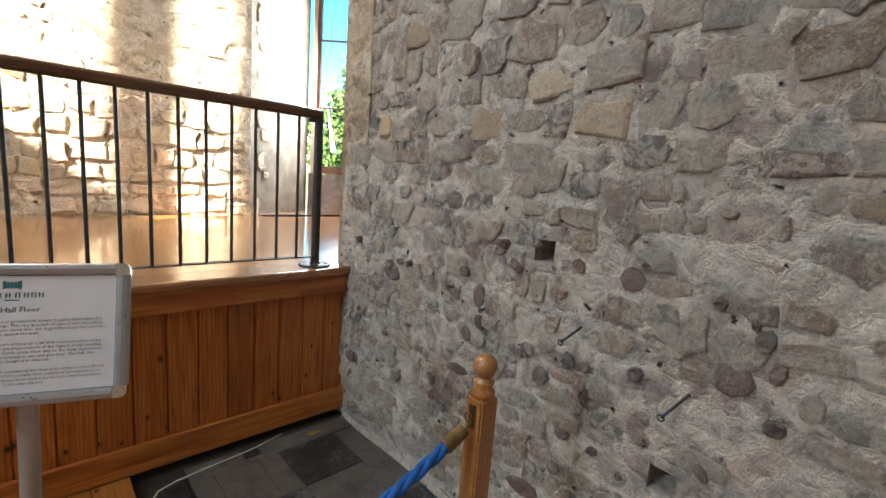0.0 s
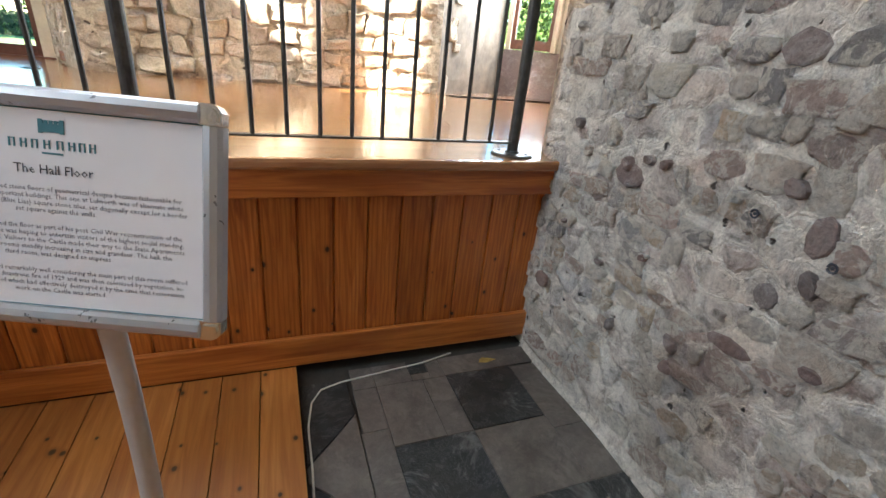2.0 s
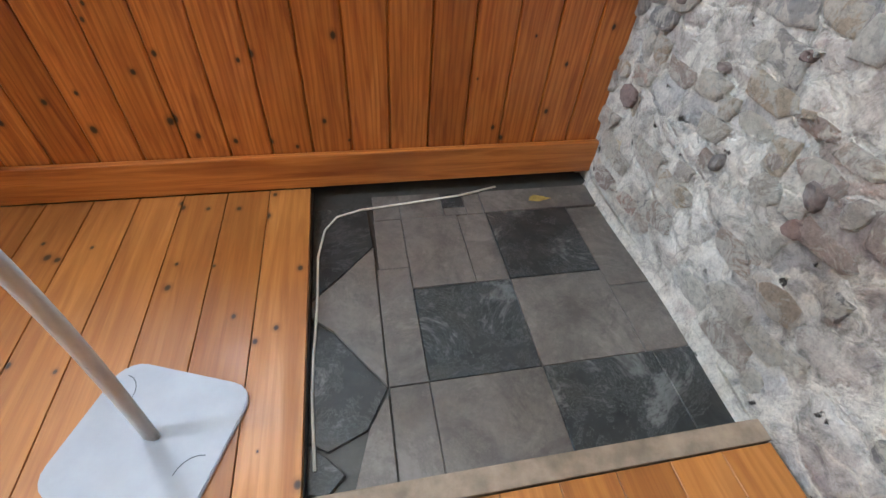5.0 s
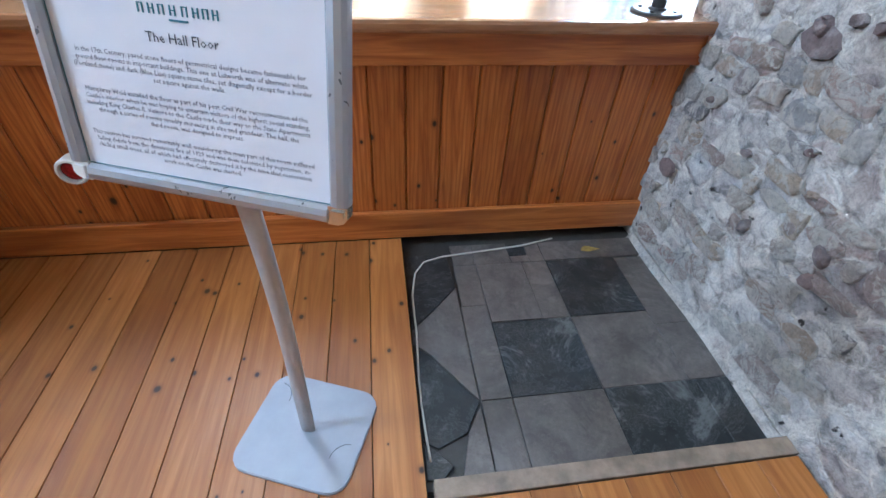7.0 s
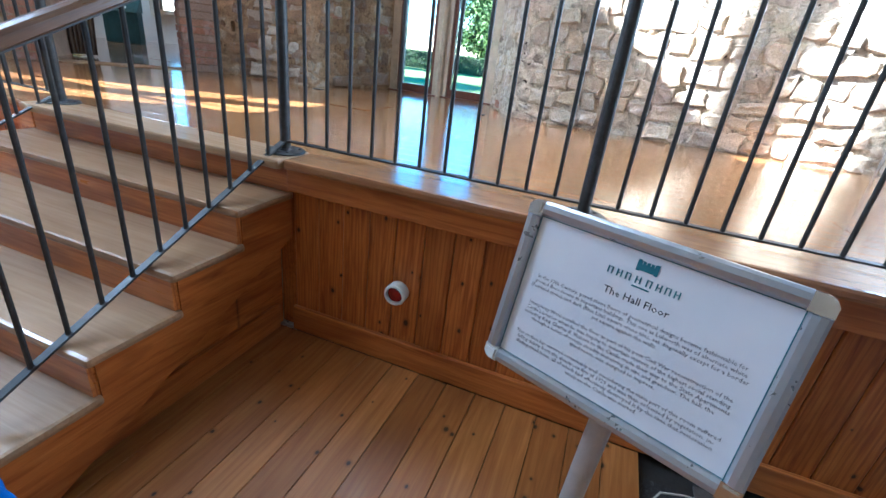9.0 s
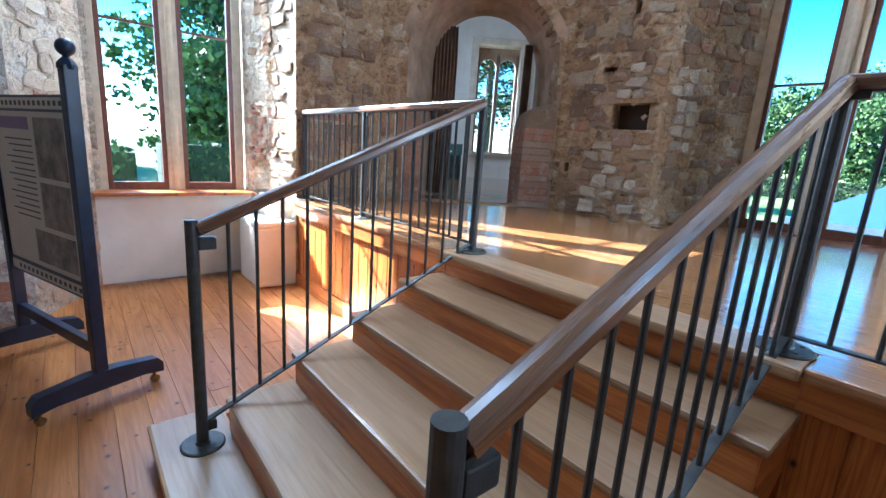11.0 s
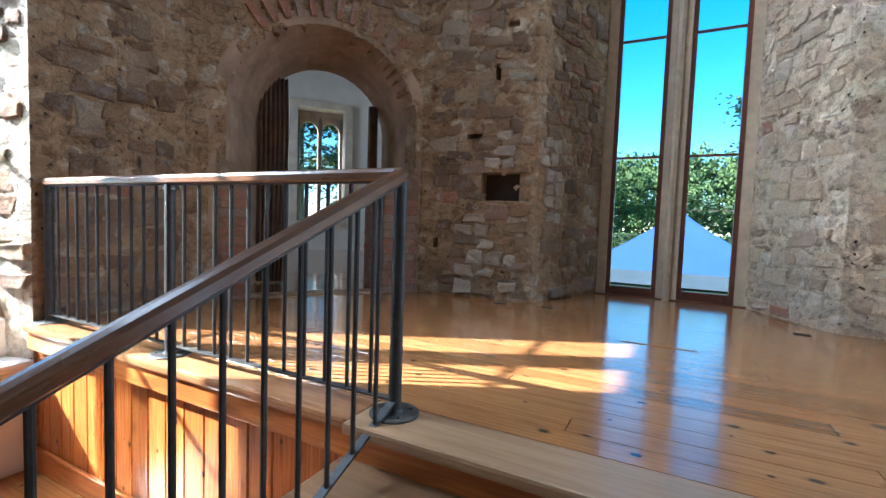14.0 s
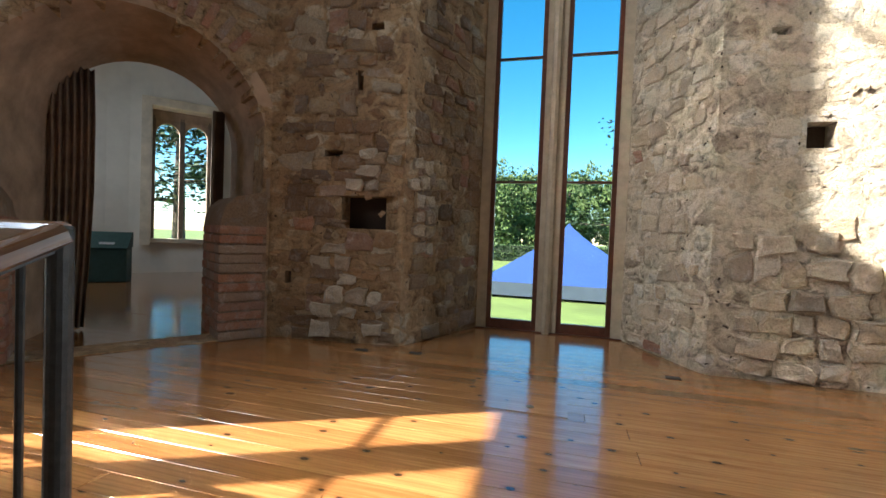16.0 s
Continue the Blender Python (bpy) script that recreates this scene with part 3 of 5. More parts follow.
box(bm, -7.6, -7.12, -0.1, 1.1, 5.4, TOP)
box(bm, -7.6, -6.26, -0.24, 1.1, 5.3, 5.42)
structure("wall_upper_west", bm, PLASTER, "thinner upper wall set back over a ledge", "wall")
structure("wall_window_head", boxed(-7.6, -7.12, -1.75, -0.2, 4.7, 6.94), PLASTER, "stone wall between the two windows", "wall")
structure("ceiling", boxed(-7.7, 4.2, -7.0, 4.4, TOP, TOP + 0.2), WHITE_WALL, "plain pale ceiling high above", "ceiling")
bm = bmesh.new()
for x0, x1, y0, y1 in ((1.17, 4.4, -0.15, 0.13), (3.2, 4.2, 0.1, 3.0), (-3.76, -3.375, 3.97, 4.35), (-1.97, -1.45, 3.97, 4.35), (-7.6, -7.14, -2.2, -1.63), (-7.6, -7.14, -0.24, 0.1)):
    box(bm, x0, x1, y0, y1, 0.0, TOP if x0 != -7.6 or y1 < -1 else 5.4)
structure("wall_core", bm, MORTAR_WARM, "plain stone core of the walls", "wall")

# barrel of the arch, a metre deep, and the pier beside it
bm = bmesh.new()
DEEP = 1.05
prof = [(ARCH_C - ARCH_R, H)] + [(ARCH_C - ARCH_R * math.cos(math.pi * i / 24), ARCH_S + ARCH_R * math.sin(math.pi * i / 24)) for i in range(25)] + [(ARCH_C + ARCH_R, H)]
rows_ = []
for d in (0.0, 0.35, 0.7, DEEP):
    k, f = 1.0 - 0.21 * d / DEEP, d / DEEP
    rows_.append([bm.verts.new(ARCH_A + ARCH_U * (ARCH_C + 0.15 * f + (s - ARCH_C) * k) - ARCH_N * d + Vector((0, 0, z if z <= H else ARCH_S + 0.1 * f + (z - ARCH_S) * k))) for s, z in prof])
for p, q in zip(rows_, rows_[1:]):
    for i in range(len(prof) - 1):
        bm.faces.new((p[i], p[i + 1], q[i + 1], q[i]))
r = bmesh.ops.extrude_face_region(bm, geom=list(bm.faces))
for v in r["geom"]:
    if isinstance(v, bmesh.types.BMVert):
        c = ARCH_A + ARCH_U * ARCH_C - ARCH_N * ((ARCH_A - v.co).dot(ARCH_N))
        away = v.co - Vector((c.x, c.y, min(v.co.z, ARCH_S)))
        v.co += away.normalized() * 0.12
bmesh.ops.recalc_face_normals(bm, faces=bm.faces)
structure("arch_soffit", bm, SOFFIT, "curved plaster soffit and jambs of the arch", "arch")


def arch_point(s, d, z):
    p = ARCH_A + ARCH_U * s - ARCH_N * d
    return Vector((p.x, p.y, z))


# tower room behind the arch: round, plastered, one two-light window
TC, TR = Vector((-7.93, 4.90, 0)), 2.85
TW = math.atan2(1.75, -2.05)
bm = bmesh.new()
N = 48


def tower_ring(r, z):
    return [bm.verts.new((TC.x + r * math.cos(2 * math.pi * i / N), TC.y + r * math.sin(2 * math.pi * i / N), z)) for i in range(N)]


door_a = math.atan2(-(TC.y - 2.1), -(TC.x + 5.78))
levels = [H - 0.02, 1.62, 4.2, 5.2]
inner, outer = [tower_ring(TR, z) for z in levels], [tower_ring(TR + 0.3, z) for z in levels]


def turn_gap(i, a, w):
    mid = 2 * math.pi * (i + 0.5) / N
    return abs((mid - a + math.pi) % (2 * math.pi) - math.pi) < w


for k in range(3):
    for i in range(N):
        j = (i + 1) % N
        if turn_gap(i, door_a, 0.29) and k < 2 or turn_gap(i, TW, 0.20) and k == 1:
            continue
        bm.faces.new((inner[k][i], inner[k + 1][i], inner[k + 1][j], inner[k][j]))
        bm.faces.new((outer[k][j], outer[k + 1][j], outer[k + 1][i], outer[k][i]))
structure("wall_tower", bm, WHITE_WALL, "pale plastered round tower wall", "wall")
bm = bmesh.new()
prism(bm, [(TC.x + 3.1 * math.cos(2 * math.pi * i / 32), TC.y + 3.1 * math.sin(2 * math.pi * i / 32)) for i in range(32)], 5.2, 5.3)
structure("ceiling_tower", bm, WHITE_WALL, "plain tower ceiling", "ceiling")
bm = bmesh.new()
box(bm, -1.5, 1.5, -0.1, 0.1, 5.3, TOP)
wall_over = structure("wall_over_arch", bm, PLASTER, "plain wall above the tower roof", "wall")
wall_over.matrix_world = Matrix.Translation((-5.93, 2.1, 0)) @ Matrix.Rotation(math.atan2(ARCH_U.y, ARCH_U.x), 4, "Z")

# ---- floors ----
structure("subfloor", boxed(-7.7, 1.9, -7.0, 0.5, -0.4, -0.075), EARTH, "dark ground under the boards", "floor")
floor = structure("floor", boxed(-7.2, -1.83, -6.8, 0.2, -0.075, -0.024), MORTAR_GREY, "hall floor of knotty pine boards", "floor")
platform = structure("platform", prism(bmesh.new(), [(-6.36, 0.065), (1.9, 0.065), (3.6, 2.6), (3.6, 4.4), (-1.3, 4.4), (-6.36, 4.4)], -0.05, H - 0.026), MORTAR_WARM, "raised platform of varnished floorboards", "floor")
structure("floor_tower", prism(bmesh.new(), [(TC.x + 2.9 * math.cos(2 * math.pi * i / 32), TC.y + 2.9 * math.sin(2 * math.pi * i / 32)) for i in range(32)], 0.7, H - 0.002), HALL_FLOOR, "varnished tower floor", "floor")


def plank_mesh(width, length, material, thick=0.024, gap=0.003):
    bm = box(bmesh.new(), -width / 2 + gap / 2, width / 2 - gap / 2, -length / 2 + gap / 2, length / 2 - gap / 2, -thick, 0)
    es = [e for e in bm.edges if all(v.co.z > -1e-6 for v in e.verts)]
    bmesh.ops.bevel(bm, geom=es, offset=0.0012, segments=1, affect="EDGES")
    me = bpy.data.meshes.new("board")
    bm.to_mesh(me)
    bm.free()
    me.materials.append(material)
    return me


def lay_boards(parent, material, along, a0, a1, b0, b1, z, width, lengths, seed, keep=None, gap=0.002):
    """Boards side by side. along 'y': they run in y, a is x; along 'x': they run in x, a is y."""
    rng = random.Random(seed)
    n = max(1, round((a1 - a0) / width))
    w = (a1 - a0) / n
    for i in range(n):
        a = a0 + w * (i + 0.5)
        lo, hi = keep(a) if keep else (b0, b1)
        s = lo - (rng.uniform(0, lengths) if lengths < 50 else 0)
        while s < hi - 0.02:
            e = min(hi, s + lengths * rng.uniform(0.75, 1.2))
            st = max(s, lo)
            if hi - e < 0.3:
                e = hi
            if e > st:
                ob = new("board", plank_mesh(w, e - st, material, gap=gap))
                ob.parent = parent
                c = (st + e) / 2
                ob.matrix_local = pose(a, c, z) if along == "y" else pose(c, a, z, 0, 0, 90)
            s = e


# tiled corner: joint bed, skirt of stone at the wall, tiles each of their own
tiles = structure("tile_floor", boxed(0.0, 1.3, -1.13, 0.05, -0.074, -0.052), EARTH, "worn black and pale paving laid in a chequer", "floor")


def tile(material, outline, label=""):
    bm = prism(bmesh.new(), outline, -0.055, -0.043 + random.Random(len(tiles.children)).uniform(-0.002, 0.002))
    bmesh.ops.bevel(bm, geom=[e for e in bm.edges if all(v.co.z > -0.05 for v in e.verts)], offset=0.0018, segments=1, affect="EDGES")
    return part("tile", bm, material, tiles, label)


def rect(x0, x1, y0, y1, g=0.001):
    return [(x0 + g, y0 + g), (x1 - g, y0 + g), (x1 - g, y1 - g), (x0 + g, y1 - g)]


X0, X1, X2, X3 = 0.328, 0.664, 1.0, 1.17
SX = 0.216
for mat, r_ in ((TILE_PALE, rect(X0, 0.545, -0.525, -0.182)), (TILE_PALE, rect(0.545, X1, -0.525, -0.182)), (TILE_DARK, rect(X1, X2, -0.525, -0.185)),
                (TILE_DARK, rect(X0, X1, -0.862, -0.525)), (TILE_PALE, rect(X1, X2, -0.862, -0.525)), (TILE_PALE, rect(X0, X1, -1.115, -0.862)), (TILE_DARK, rect(X1, X2 + 0.02, -1.115, -0.862)),
                (TILE_PALE, rect(X2, X3, -0.60, -0.19)), (TILE_PALE, rect(X2, X3, -0.862, -0.60)), (TILE_DARK, rect(X2 + 0.02, X3, -1.115, -0.862)),
                (TILE_PALE, rect(SX + 0.01, X0, -0.182, -0.04)), (TILE_PALE, rect(X0, 0.50, -0.182, -0.04)), (TILE_DARK, rect(0.50, 0.59, -0.135, -0.05)), (TILE_PALE, rect(0.50, 0.59, -0.182, -0.135)), (TILE_PALE, rect(0.59, 0.66, -0.182, -0.04)), (TILE_PALE, rect(0.66, X3, -0.182, -0.05)),
                (TILE_PALE, rect(SX + 0.008, X0, -0.43, -0.182)), (TILE_PALE, rect(SX, X0, -0.862, -0.43)), (TILE_PALE, rect(SX, X0, -1.115, -0.862)),
                (TILE_DARK, [(0.004, -0.10), (0.20, -0.10), (0.212, -0.318), (0.09, -0.45), (0.004, -0.53)]), (TILE_PALE, [(0.09, -0.455), (0.213, -0.322), (0.212, -0.858), (0.07, -0.66), (0.004, -0.60), (0.004, -0.54)]),
                (TILE_DARK, [(0.004, -0.61), (0.07, -0.67), (0.21, -0.865), (0.15, -0.97), (0.05, -1.01), (0.004, -0.98)]), (TILE_PALE, [(0.155, -0.97), (0.212, -0.88), (0.212, -1.115), (0.11, -1.115)]),
                (TILE_DARK, [(0.004, -0.99), (0.045, -1.02), (0.09, -1.07), (0.05, -1.11), (0.004, -1.10)])):
    tile(mat, r_)
bm = sweep(bmesh.new(), [(1.17 + 0.008 * math.sin(7 * y), y, -0.035) for y in [-1.12 + 0.06 * i for i in range(19)]], [(-0.03, -0.02), (0.03, -0.02), (0.02, 0.015), (-0.012, 0.03)])
structure("mortar_fillet", bm, MORTAR_GREY, "crumbling mortar fillet at the wall foot", "trim")
bm = box(bmesh.new(), 0.02, 1.17, -1.175, -1.118, -0.05, 0.006, 0.004)
structure("threshold", bm, plain("grey_timber", (0.24, 0.18, 0.13), 0.7, 0, 0.3, 12), "weathered timber threshold with paint drips", "trim")

EDGE = wood("varnished_edge", (0.34, 0.15, 0.06), (0.45, 0.22, 0.10), (0.54, 0.29, 0.14), 0.16, 0.5, False)
YELLOW = plain("yellow_paint_stain", (0.36, 0.25, 0.06), 0.7, 0, 0.3, 40, 0)
part("stain", prism(bmesh.new(), [(0.86, -0.13), (0.90, -0.14), (0.96, -0.125), (0.93, -0.11), (0.89, -0.095), (0.87, -0.11)], -0.044, -0.0408), YELLOW, tiles, "dull yellow paint stain")

# ---- panelled platform front, stairs ----
XR, XS0, XS1, XL = 1.17, -1.83, -3.68, -6.26
panel_e = structure("panelling_east", boxed(XS0 - 0.1, XR, 0.035, 0.06, 0.0, 0.85), PINE, "knotty orange pine boarded platform front", "panelling")
panel_w = structure("panelling_west", boxed(XL, XS1 + 0.1, 0.035, 0.06, 0.0, 0.85), PINE, "sunlit pine boarded platform front", "panelling")


def panel_board(parent, x, w, z0, z1, y=0.03, axis="x"):
    bm = box(bmesh.new(), -w / 2 + 0.0012, w / 2 - 0.0012, -(z1 - z0) / 2, (z1 - z0) / 2, -0.008, 0.012)
    es = [e for e in bm.edges if all(v.co.z > 0 for v in e.verts) and abs(e.verts[0].co.x - e.verts[1].co.x) < 1e-4]
    bmesh.ops.bevel(bm, geom=es, offset=0.006, segments=1, affect="EDGES")
    ob = part("board", bm, PINE, parent)
    ob.matrix_local = pose(x, y, (z0 + z1) / 2, 90, 0, 0) if axis == "x" else pose(y, x, (z0 + z1) / 2, 90, 0, 90)
    return ob


nb = 21
for i in range(nb):
    panel_board(panel_e, XS0 + (i + 0.5) * (XR - XS0) / nb, (XR - XS0) / nb, 0.0, 0.83)
nb = 17
for i in range(nb):
    panel_board(panel_w, XL + (i + 0.5) * (XS1 - XL) / nb, (XS1 - XL) / nb, 0.0, 0.83)


def long_board(name, x0, x1, y0, y1, z0, z1, material, label, category, bevel=0.008, along="x"):
    """A board whose grain runs along its length."""
    if along == "x":
        bm = boxed(-(y1 - y0) / 2, (y1 - y0) / 2, -(x1 - x0) / 2, (x1 - x0) / 2, -(z1 - z0) / 2, (z1 - z0) / 2, bevel=bevel)
        m = pose((x0 + x1) / 2, (y0 + y1) / 2, (z0 + z1) / 2, 0, 0, 90)
    else:
        bm = boxed(-(x1 - x0) / 2, (x1 - x0) / 2, -(y1 - y0) / 2, (y1 - y0) / 2, -(z1 - z0) / 2, (z1 - z0) / 2, bevel=bevel)
        m = pose((x0 + x1) / 2, (y0 + y1) / 2, (z0 + z1) / 2)
    ob = structure(name, bm, material, label, category)
    ob.matrix_world = m
    return ob


for n_, x0, x1 in (("east", XS0 - 0.0, 1.175), ("west", XL, XS1)):
    long_board("skirting_" + n_, x0, x1, -0.012, 0.015, 0.0, 0.145, PINE_TRIM, "pine skirting board", "skirting", 0.006)
    long_board("fascia_" + n_, x0, x1, -0.03, 0.02, 0.80, 0.915, PINE_TRIM, "pine fascia under the platform edge", "fascia", 0.006)
    long_board("platform_edge_" + n_, x0, x1, -0.055, 0.16, 0.913, H + 0.004, EDGE, "rounded varnished pine platform edge", "platform edge", 0.014)
long_board("platform_edge_stair", XS1, XS0, -0.085, 0.16, 0.913, H + 0.004, TREAD, "rounded pale platform edge over the stairs", "platform edge", 0.014)

stair = thing("staircase", "short staircase of pale wooden treads with pine risers", "staircase", "", pose(XS0, 0, 0))
SW = XS1 - XS0
RISE, RUN = H / 6, 0.33
for k in range(1, 6):
    z = H - RISE * k
    y1, y0 = -RUN * (k - 1) + 0.0, -RUN * k - 0.03
    out = 0.05
    if k == 5:
        y0, out = -1.66, 0.26
    bm = boxed(-(y1 - y0) / 2, (y1 - y0) / 2, SW / 2 - 0.02, -SW / 2 + out, -0.036, 0, bevel=0.015)
    t_ = part("tread", bm, TREAD, stair)
    t_.matrix_local = pose(SW / 2, (y0 + y1) / 2, z, 0, 0, 90)
    bm = boxed(-0.012, 0.012, SW / 2, -SW / 2, -RISE / 2 - 0.005, RISE / 2 - 0.036)
    r_ = part("riser", bm, PINE_TRIM, stair)
    r_.matrix_local = pose(SW / 2, y1 - 0.012, z + RISE / 2, 0, 0, 90)
bm = boxed(-0.012, 0.012, SW / 2, -SW / 2 + 0.24, -RISE / 2, RISE / 2 - 0.036)
box(bm, 0.0, 0.34, -SW / 2 + 0.216, -SW / 2 + 0.24, -RISE / 2, RISE / 2 - 0.036)
part("riser", bm, PINE_TRIM, stair).matrix_local = pose(SW / 2, -1.62, RISE / 2, 0, 0, 90)
for side in (0.0, SW):
    s = 1 if side == 0 else -1
    pts = [(0.02, 0.0), (-1.62, 0.0), (-1.62, RISE - 0.03), (-4 * RUN, RISE - 0.03)]
    for k in range(4, 0, -1):
        pts += [(-k * RUN, H - RISE * k - 0.035), (-(k - 1) * RUN, H - RISE * k - 0.035)]
    pts += [(0.02, H - RISE - 0.03)]
    bm = prism(bmesh.new(), pts, side - 0.105 * s - 0.012, side - 0.105 * s + 0.012, "x")
    part("side_panel", bm, PINE, stair)
    saw = [(0.0, 0.56), (-1.24, 0.0), (-1.62, 0.0), (-1.62, RISE - 0.036), (-4 * RUN, RISE - 0.036)]
    for k in range(4, 0, -1):
        saw += [(-k * RUN, H - RISE * k - 0.037), (-(k - 1) * RUN, H - RISE * k - 0.037)]
    part("string_board", prism(bmesh.new(), saw, side - 0.024 * s, side + 0.006 * s, "x"), PINE, stair)
    bm = boxed(-0.012, 0.012, -0.66, 0.66, -0.072, 0.072, bevel=0.005)
    part("skirting", bm, PINE_TRIM, stair).matrix_local = pose(side - 0.08 * s, -0.69, 0.072)

lay_boards(structure("floor_by_panelling", boxed(XS0, 0.0, -1.7, 0.02, -0.075, -0.024), EARTH, "knotty pine boards before the panelling", "floor"), PINE_FLOOR, "y", XS0 + 0.02, -0.002, -1.68, -0.013, 0.0, 0.148, 60, 4, gap=0.003)
lay_boards(floor, PINE_FLOOR, "y", XS0 - 0.128, XS0 + 0.02, -1.60, -0.013, 0.0, 0.148, 60, 44, gap=0.003)
near = structure("floor_near_rope", boxed(XS0, 1.17, -6.6, -1.165, -0.075, -0.024), EARTH, "pine boards where the visitors walk", "floor")
lay_boards(near, PINE_FLOOR, "y", 0.0, 1.16, -6.5, -1.178, 0.0, 0.148, 3.0, 5)
lay_boards(near, PINE_FLOOR, "y", XS0 + 0.02, -0.002, -6.5, -1.684, 0.0, 0.148, 3.0, 6)
lay_boards(floor, PINE_FLOOR, "x", -6.6, -1.61, -7.1, XS0 + 0.015, 0.0, 0.16, 3.2, 7)
lay_boards(floor, PINE_FLOOR, "x", -1.61, 0.0, -7.05, XS1 + 0.02, 0.0, 0.16, 3.2, 8)


def plat_span(y):
    lo = LEFT if y < 1.0 else LEFT + (y - 1.0) * (ARCH_B.x - ARCH_A.x) / (ARCH_B.y - ARCH_A.y) - 1.3
    hi = 1.25 + max(0, y) * 0.64
    if y > 3.02:
        return (-3.8, -1.5)
    return (max(lo, -7.3), hi)


lay_boards(platform, HALL_FLOOR, "x", 0.162, 3.975, 0, 0, H, 0.123, 3.4, 9, plat_span, gap=0.0022)
lay_boards(platform, HALL_FLOOR, "x", 3.022, 3.883, -7.1, -4.8, H, 0.123, 60, 19, gap=0.0022)
lay_boards(structure("floor_recess", boxed(1.7, 3.5, 2.6, 4.2, 0.6, H - 0.03), MORTAR_WARM, "boards in the far window recess", "floor"), HALL_FLOOR, "x", 2.75, 4.2, 1.7, 3.5, H, 0.123, 60, 10)

# ---- windows ----


def glazing(name, label, m, lights, z0, z1, bars, jamb, deep=0.10, category="window", hood=0.0):
    """A tall window in its own plane: local x along the wall, y out of doors. Two casements between painted jambs and a mullion."""
    w = tagged(new(name), label, category, "", "structure")
    w.matrix_world = m
    xs = [lights[0][0] - jamb, lights[0][0], lights[0][1], lights[1][0], lights[1][1], lights[1][1] + jamb]
    for a, b, nm in ((xs[0], xs[1], "jamb"), (xs[2], xs[3], "mullion"), (xs[4], xs[5], "jamb")):
        bm = boxed(a, b, -0.02, deep, z0 - 0.07, z1 + 0.2, bevel=0.006)
        if nm == "mullion":
            rod(bm, ((a + b) / 2, -0.025, z0 - 0.07), ((a + b) / 2, -0.025, z1), (b - a) * 0.22, 8)
        part(nm, bm, MULLION, w)
    for a, b in lights:
        f = 0.045
        casement = part("casement", boxed(a, a + f, 0.0, 0.06, z0 - 0.06, z1, bevel=0.004), MAHOGANY, w)
        part("stile", boxed(b - f, b, 0.0, 0.06, z0 - 0.06, z1, bevel=0.004), MAHOGANY, casement)
        part("bottom_rail", boxed(a + f, b - f, 0.0, 0.06, z0 - 0.06, z0 + 0.045, bevel=0.004), MAHOGANY, casement)
        part("top_rail", boxed(a + f, b - f, 0.0, 0.06, z1 - 0.05, z1, bevel=0.004), MAHOGANY, casement)
        edges = [z0 + 0.045] + list(bars) + [z1 - 0.05]
        for z in bars:
            part("glazing_bar", boxed(a + f, b - f, 0.012, 0.045, z - 0.012, z + 0.012, bevel=0.003), MAHOGANY, casement)
        for lo, hi in zip(edges, edges[1:]):
            p = part("pane", boxed(a + f, b - f, 0.028, 0.032, lo, hi), GLASS, casement)
            p.visible_shadow = False
    return w


north_m = pose(-2.66, 3.95, 0)
door_1 = glazing("door_1", "tall glazed mahogany door with pale mullion", north_m, ((-0.62, -0.11), (0.09, 0.60)), H + 0.06, 4.75, (2.47, 3.72), 0.10, category="door")
part("threshold", boxed(-0.72, 0.70, -0.05, 0.12, H - 0.02, H + 0.012), MAHOGANY, door_1)
west_m = Matrix.Translation((-7.2, -0.97, 0)) @ Matrix.Rotation(radians(90), 4, "Z")
window_1 = glazing("window_1", "tall mahogany sash window with pale stone mullion", west_m, ((-0.60, -0.07), (0.08, 0.61)), 1.0, 4.7, (2.60, 4.0), 0.09)
part("window_sill", boxed(-0.74, 0.74, -0.32, 0.1, 0.93, 0.965, bevel=0.008), PINE, window_1, "varnished pine window sill")
glazing("window_2", "upper mahogany window high in the wall", west_m, ((-0.58, -0.14), (0.05, 0.775)), 7.0, 10.2, (8.5,), 0.10)
glazing("window_3", "upper window over the glazed door", north_m, ((-0.62, -0.11), (0.09, 0.60)), 6.2, 9.6, (7.9,), 0.10)
east_m = Matrix.Translation((3.12, 3.20, 0)) @ Matrix.Rotation(radians(-46), 4, "Z")
glazing("window_4", "dark-framed window in the far recess", east_m, ((-0.56, -0.06), (0.06, 0.56)), 1.55, 4.4, (2.4, 3.3), 0.06)
structure("wall_recess_apron", boxed(-0.64, 0.64, -0.02, 0.25, 0.8, 1.48), DARK_STONE, "dark wall under the far window", "wall").matrix_world = east_m
# tower window: stone two-light with arched heads, in a deep plastered reveal
tm = Matrix.Translation((TC.x + 3.0 * math.cos(TW), TC.y + 3.0 * math.sin(TW), 0)) @ Matrix.Rotation(TW - radians(90), 4, "Z")
window_5 = tagged(new("window_5"), "two-light stone tower window with arched heads", "window", "", "structure")
window_5.matrix_world = tm
for a, b in ((-0.53, -0.46), (-0.045, 0.045), (0.46, 0.53)):
    part("stone_mullion", boxed(a, b, -0.05, 0.12, 1.62, 4.10, bevel=0.012), plain("dark_window_stone", (0.17, 0.13, 0.10), 0.8, 0, 0.2, 12), window_5)
part("stone_head", boxed(-0.53, 0.53, -0.05, 0.12, 4.02, 4.2, bevel=0.01), SOFFIT, window_5)
part("stone_sill", boxed(-0.66, 0.66, -0.3, 0.12, 1.55, 1.63, bevel=0.01), PLASTER, window_5)
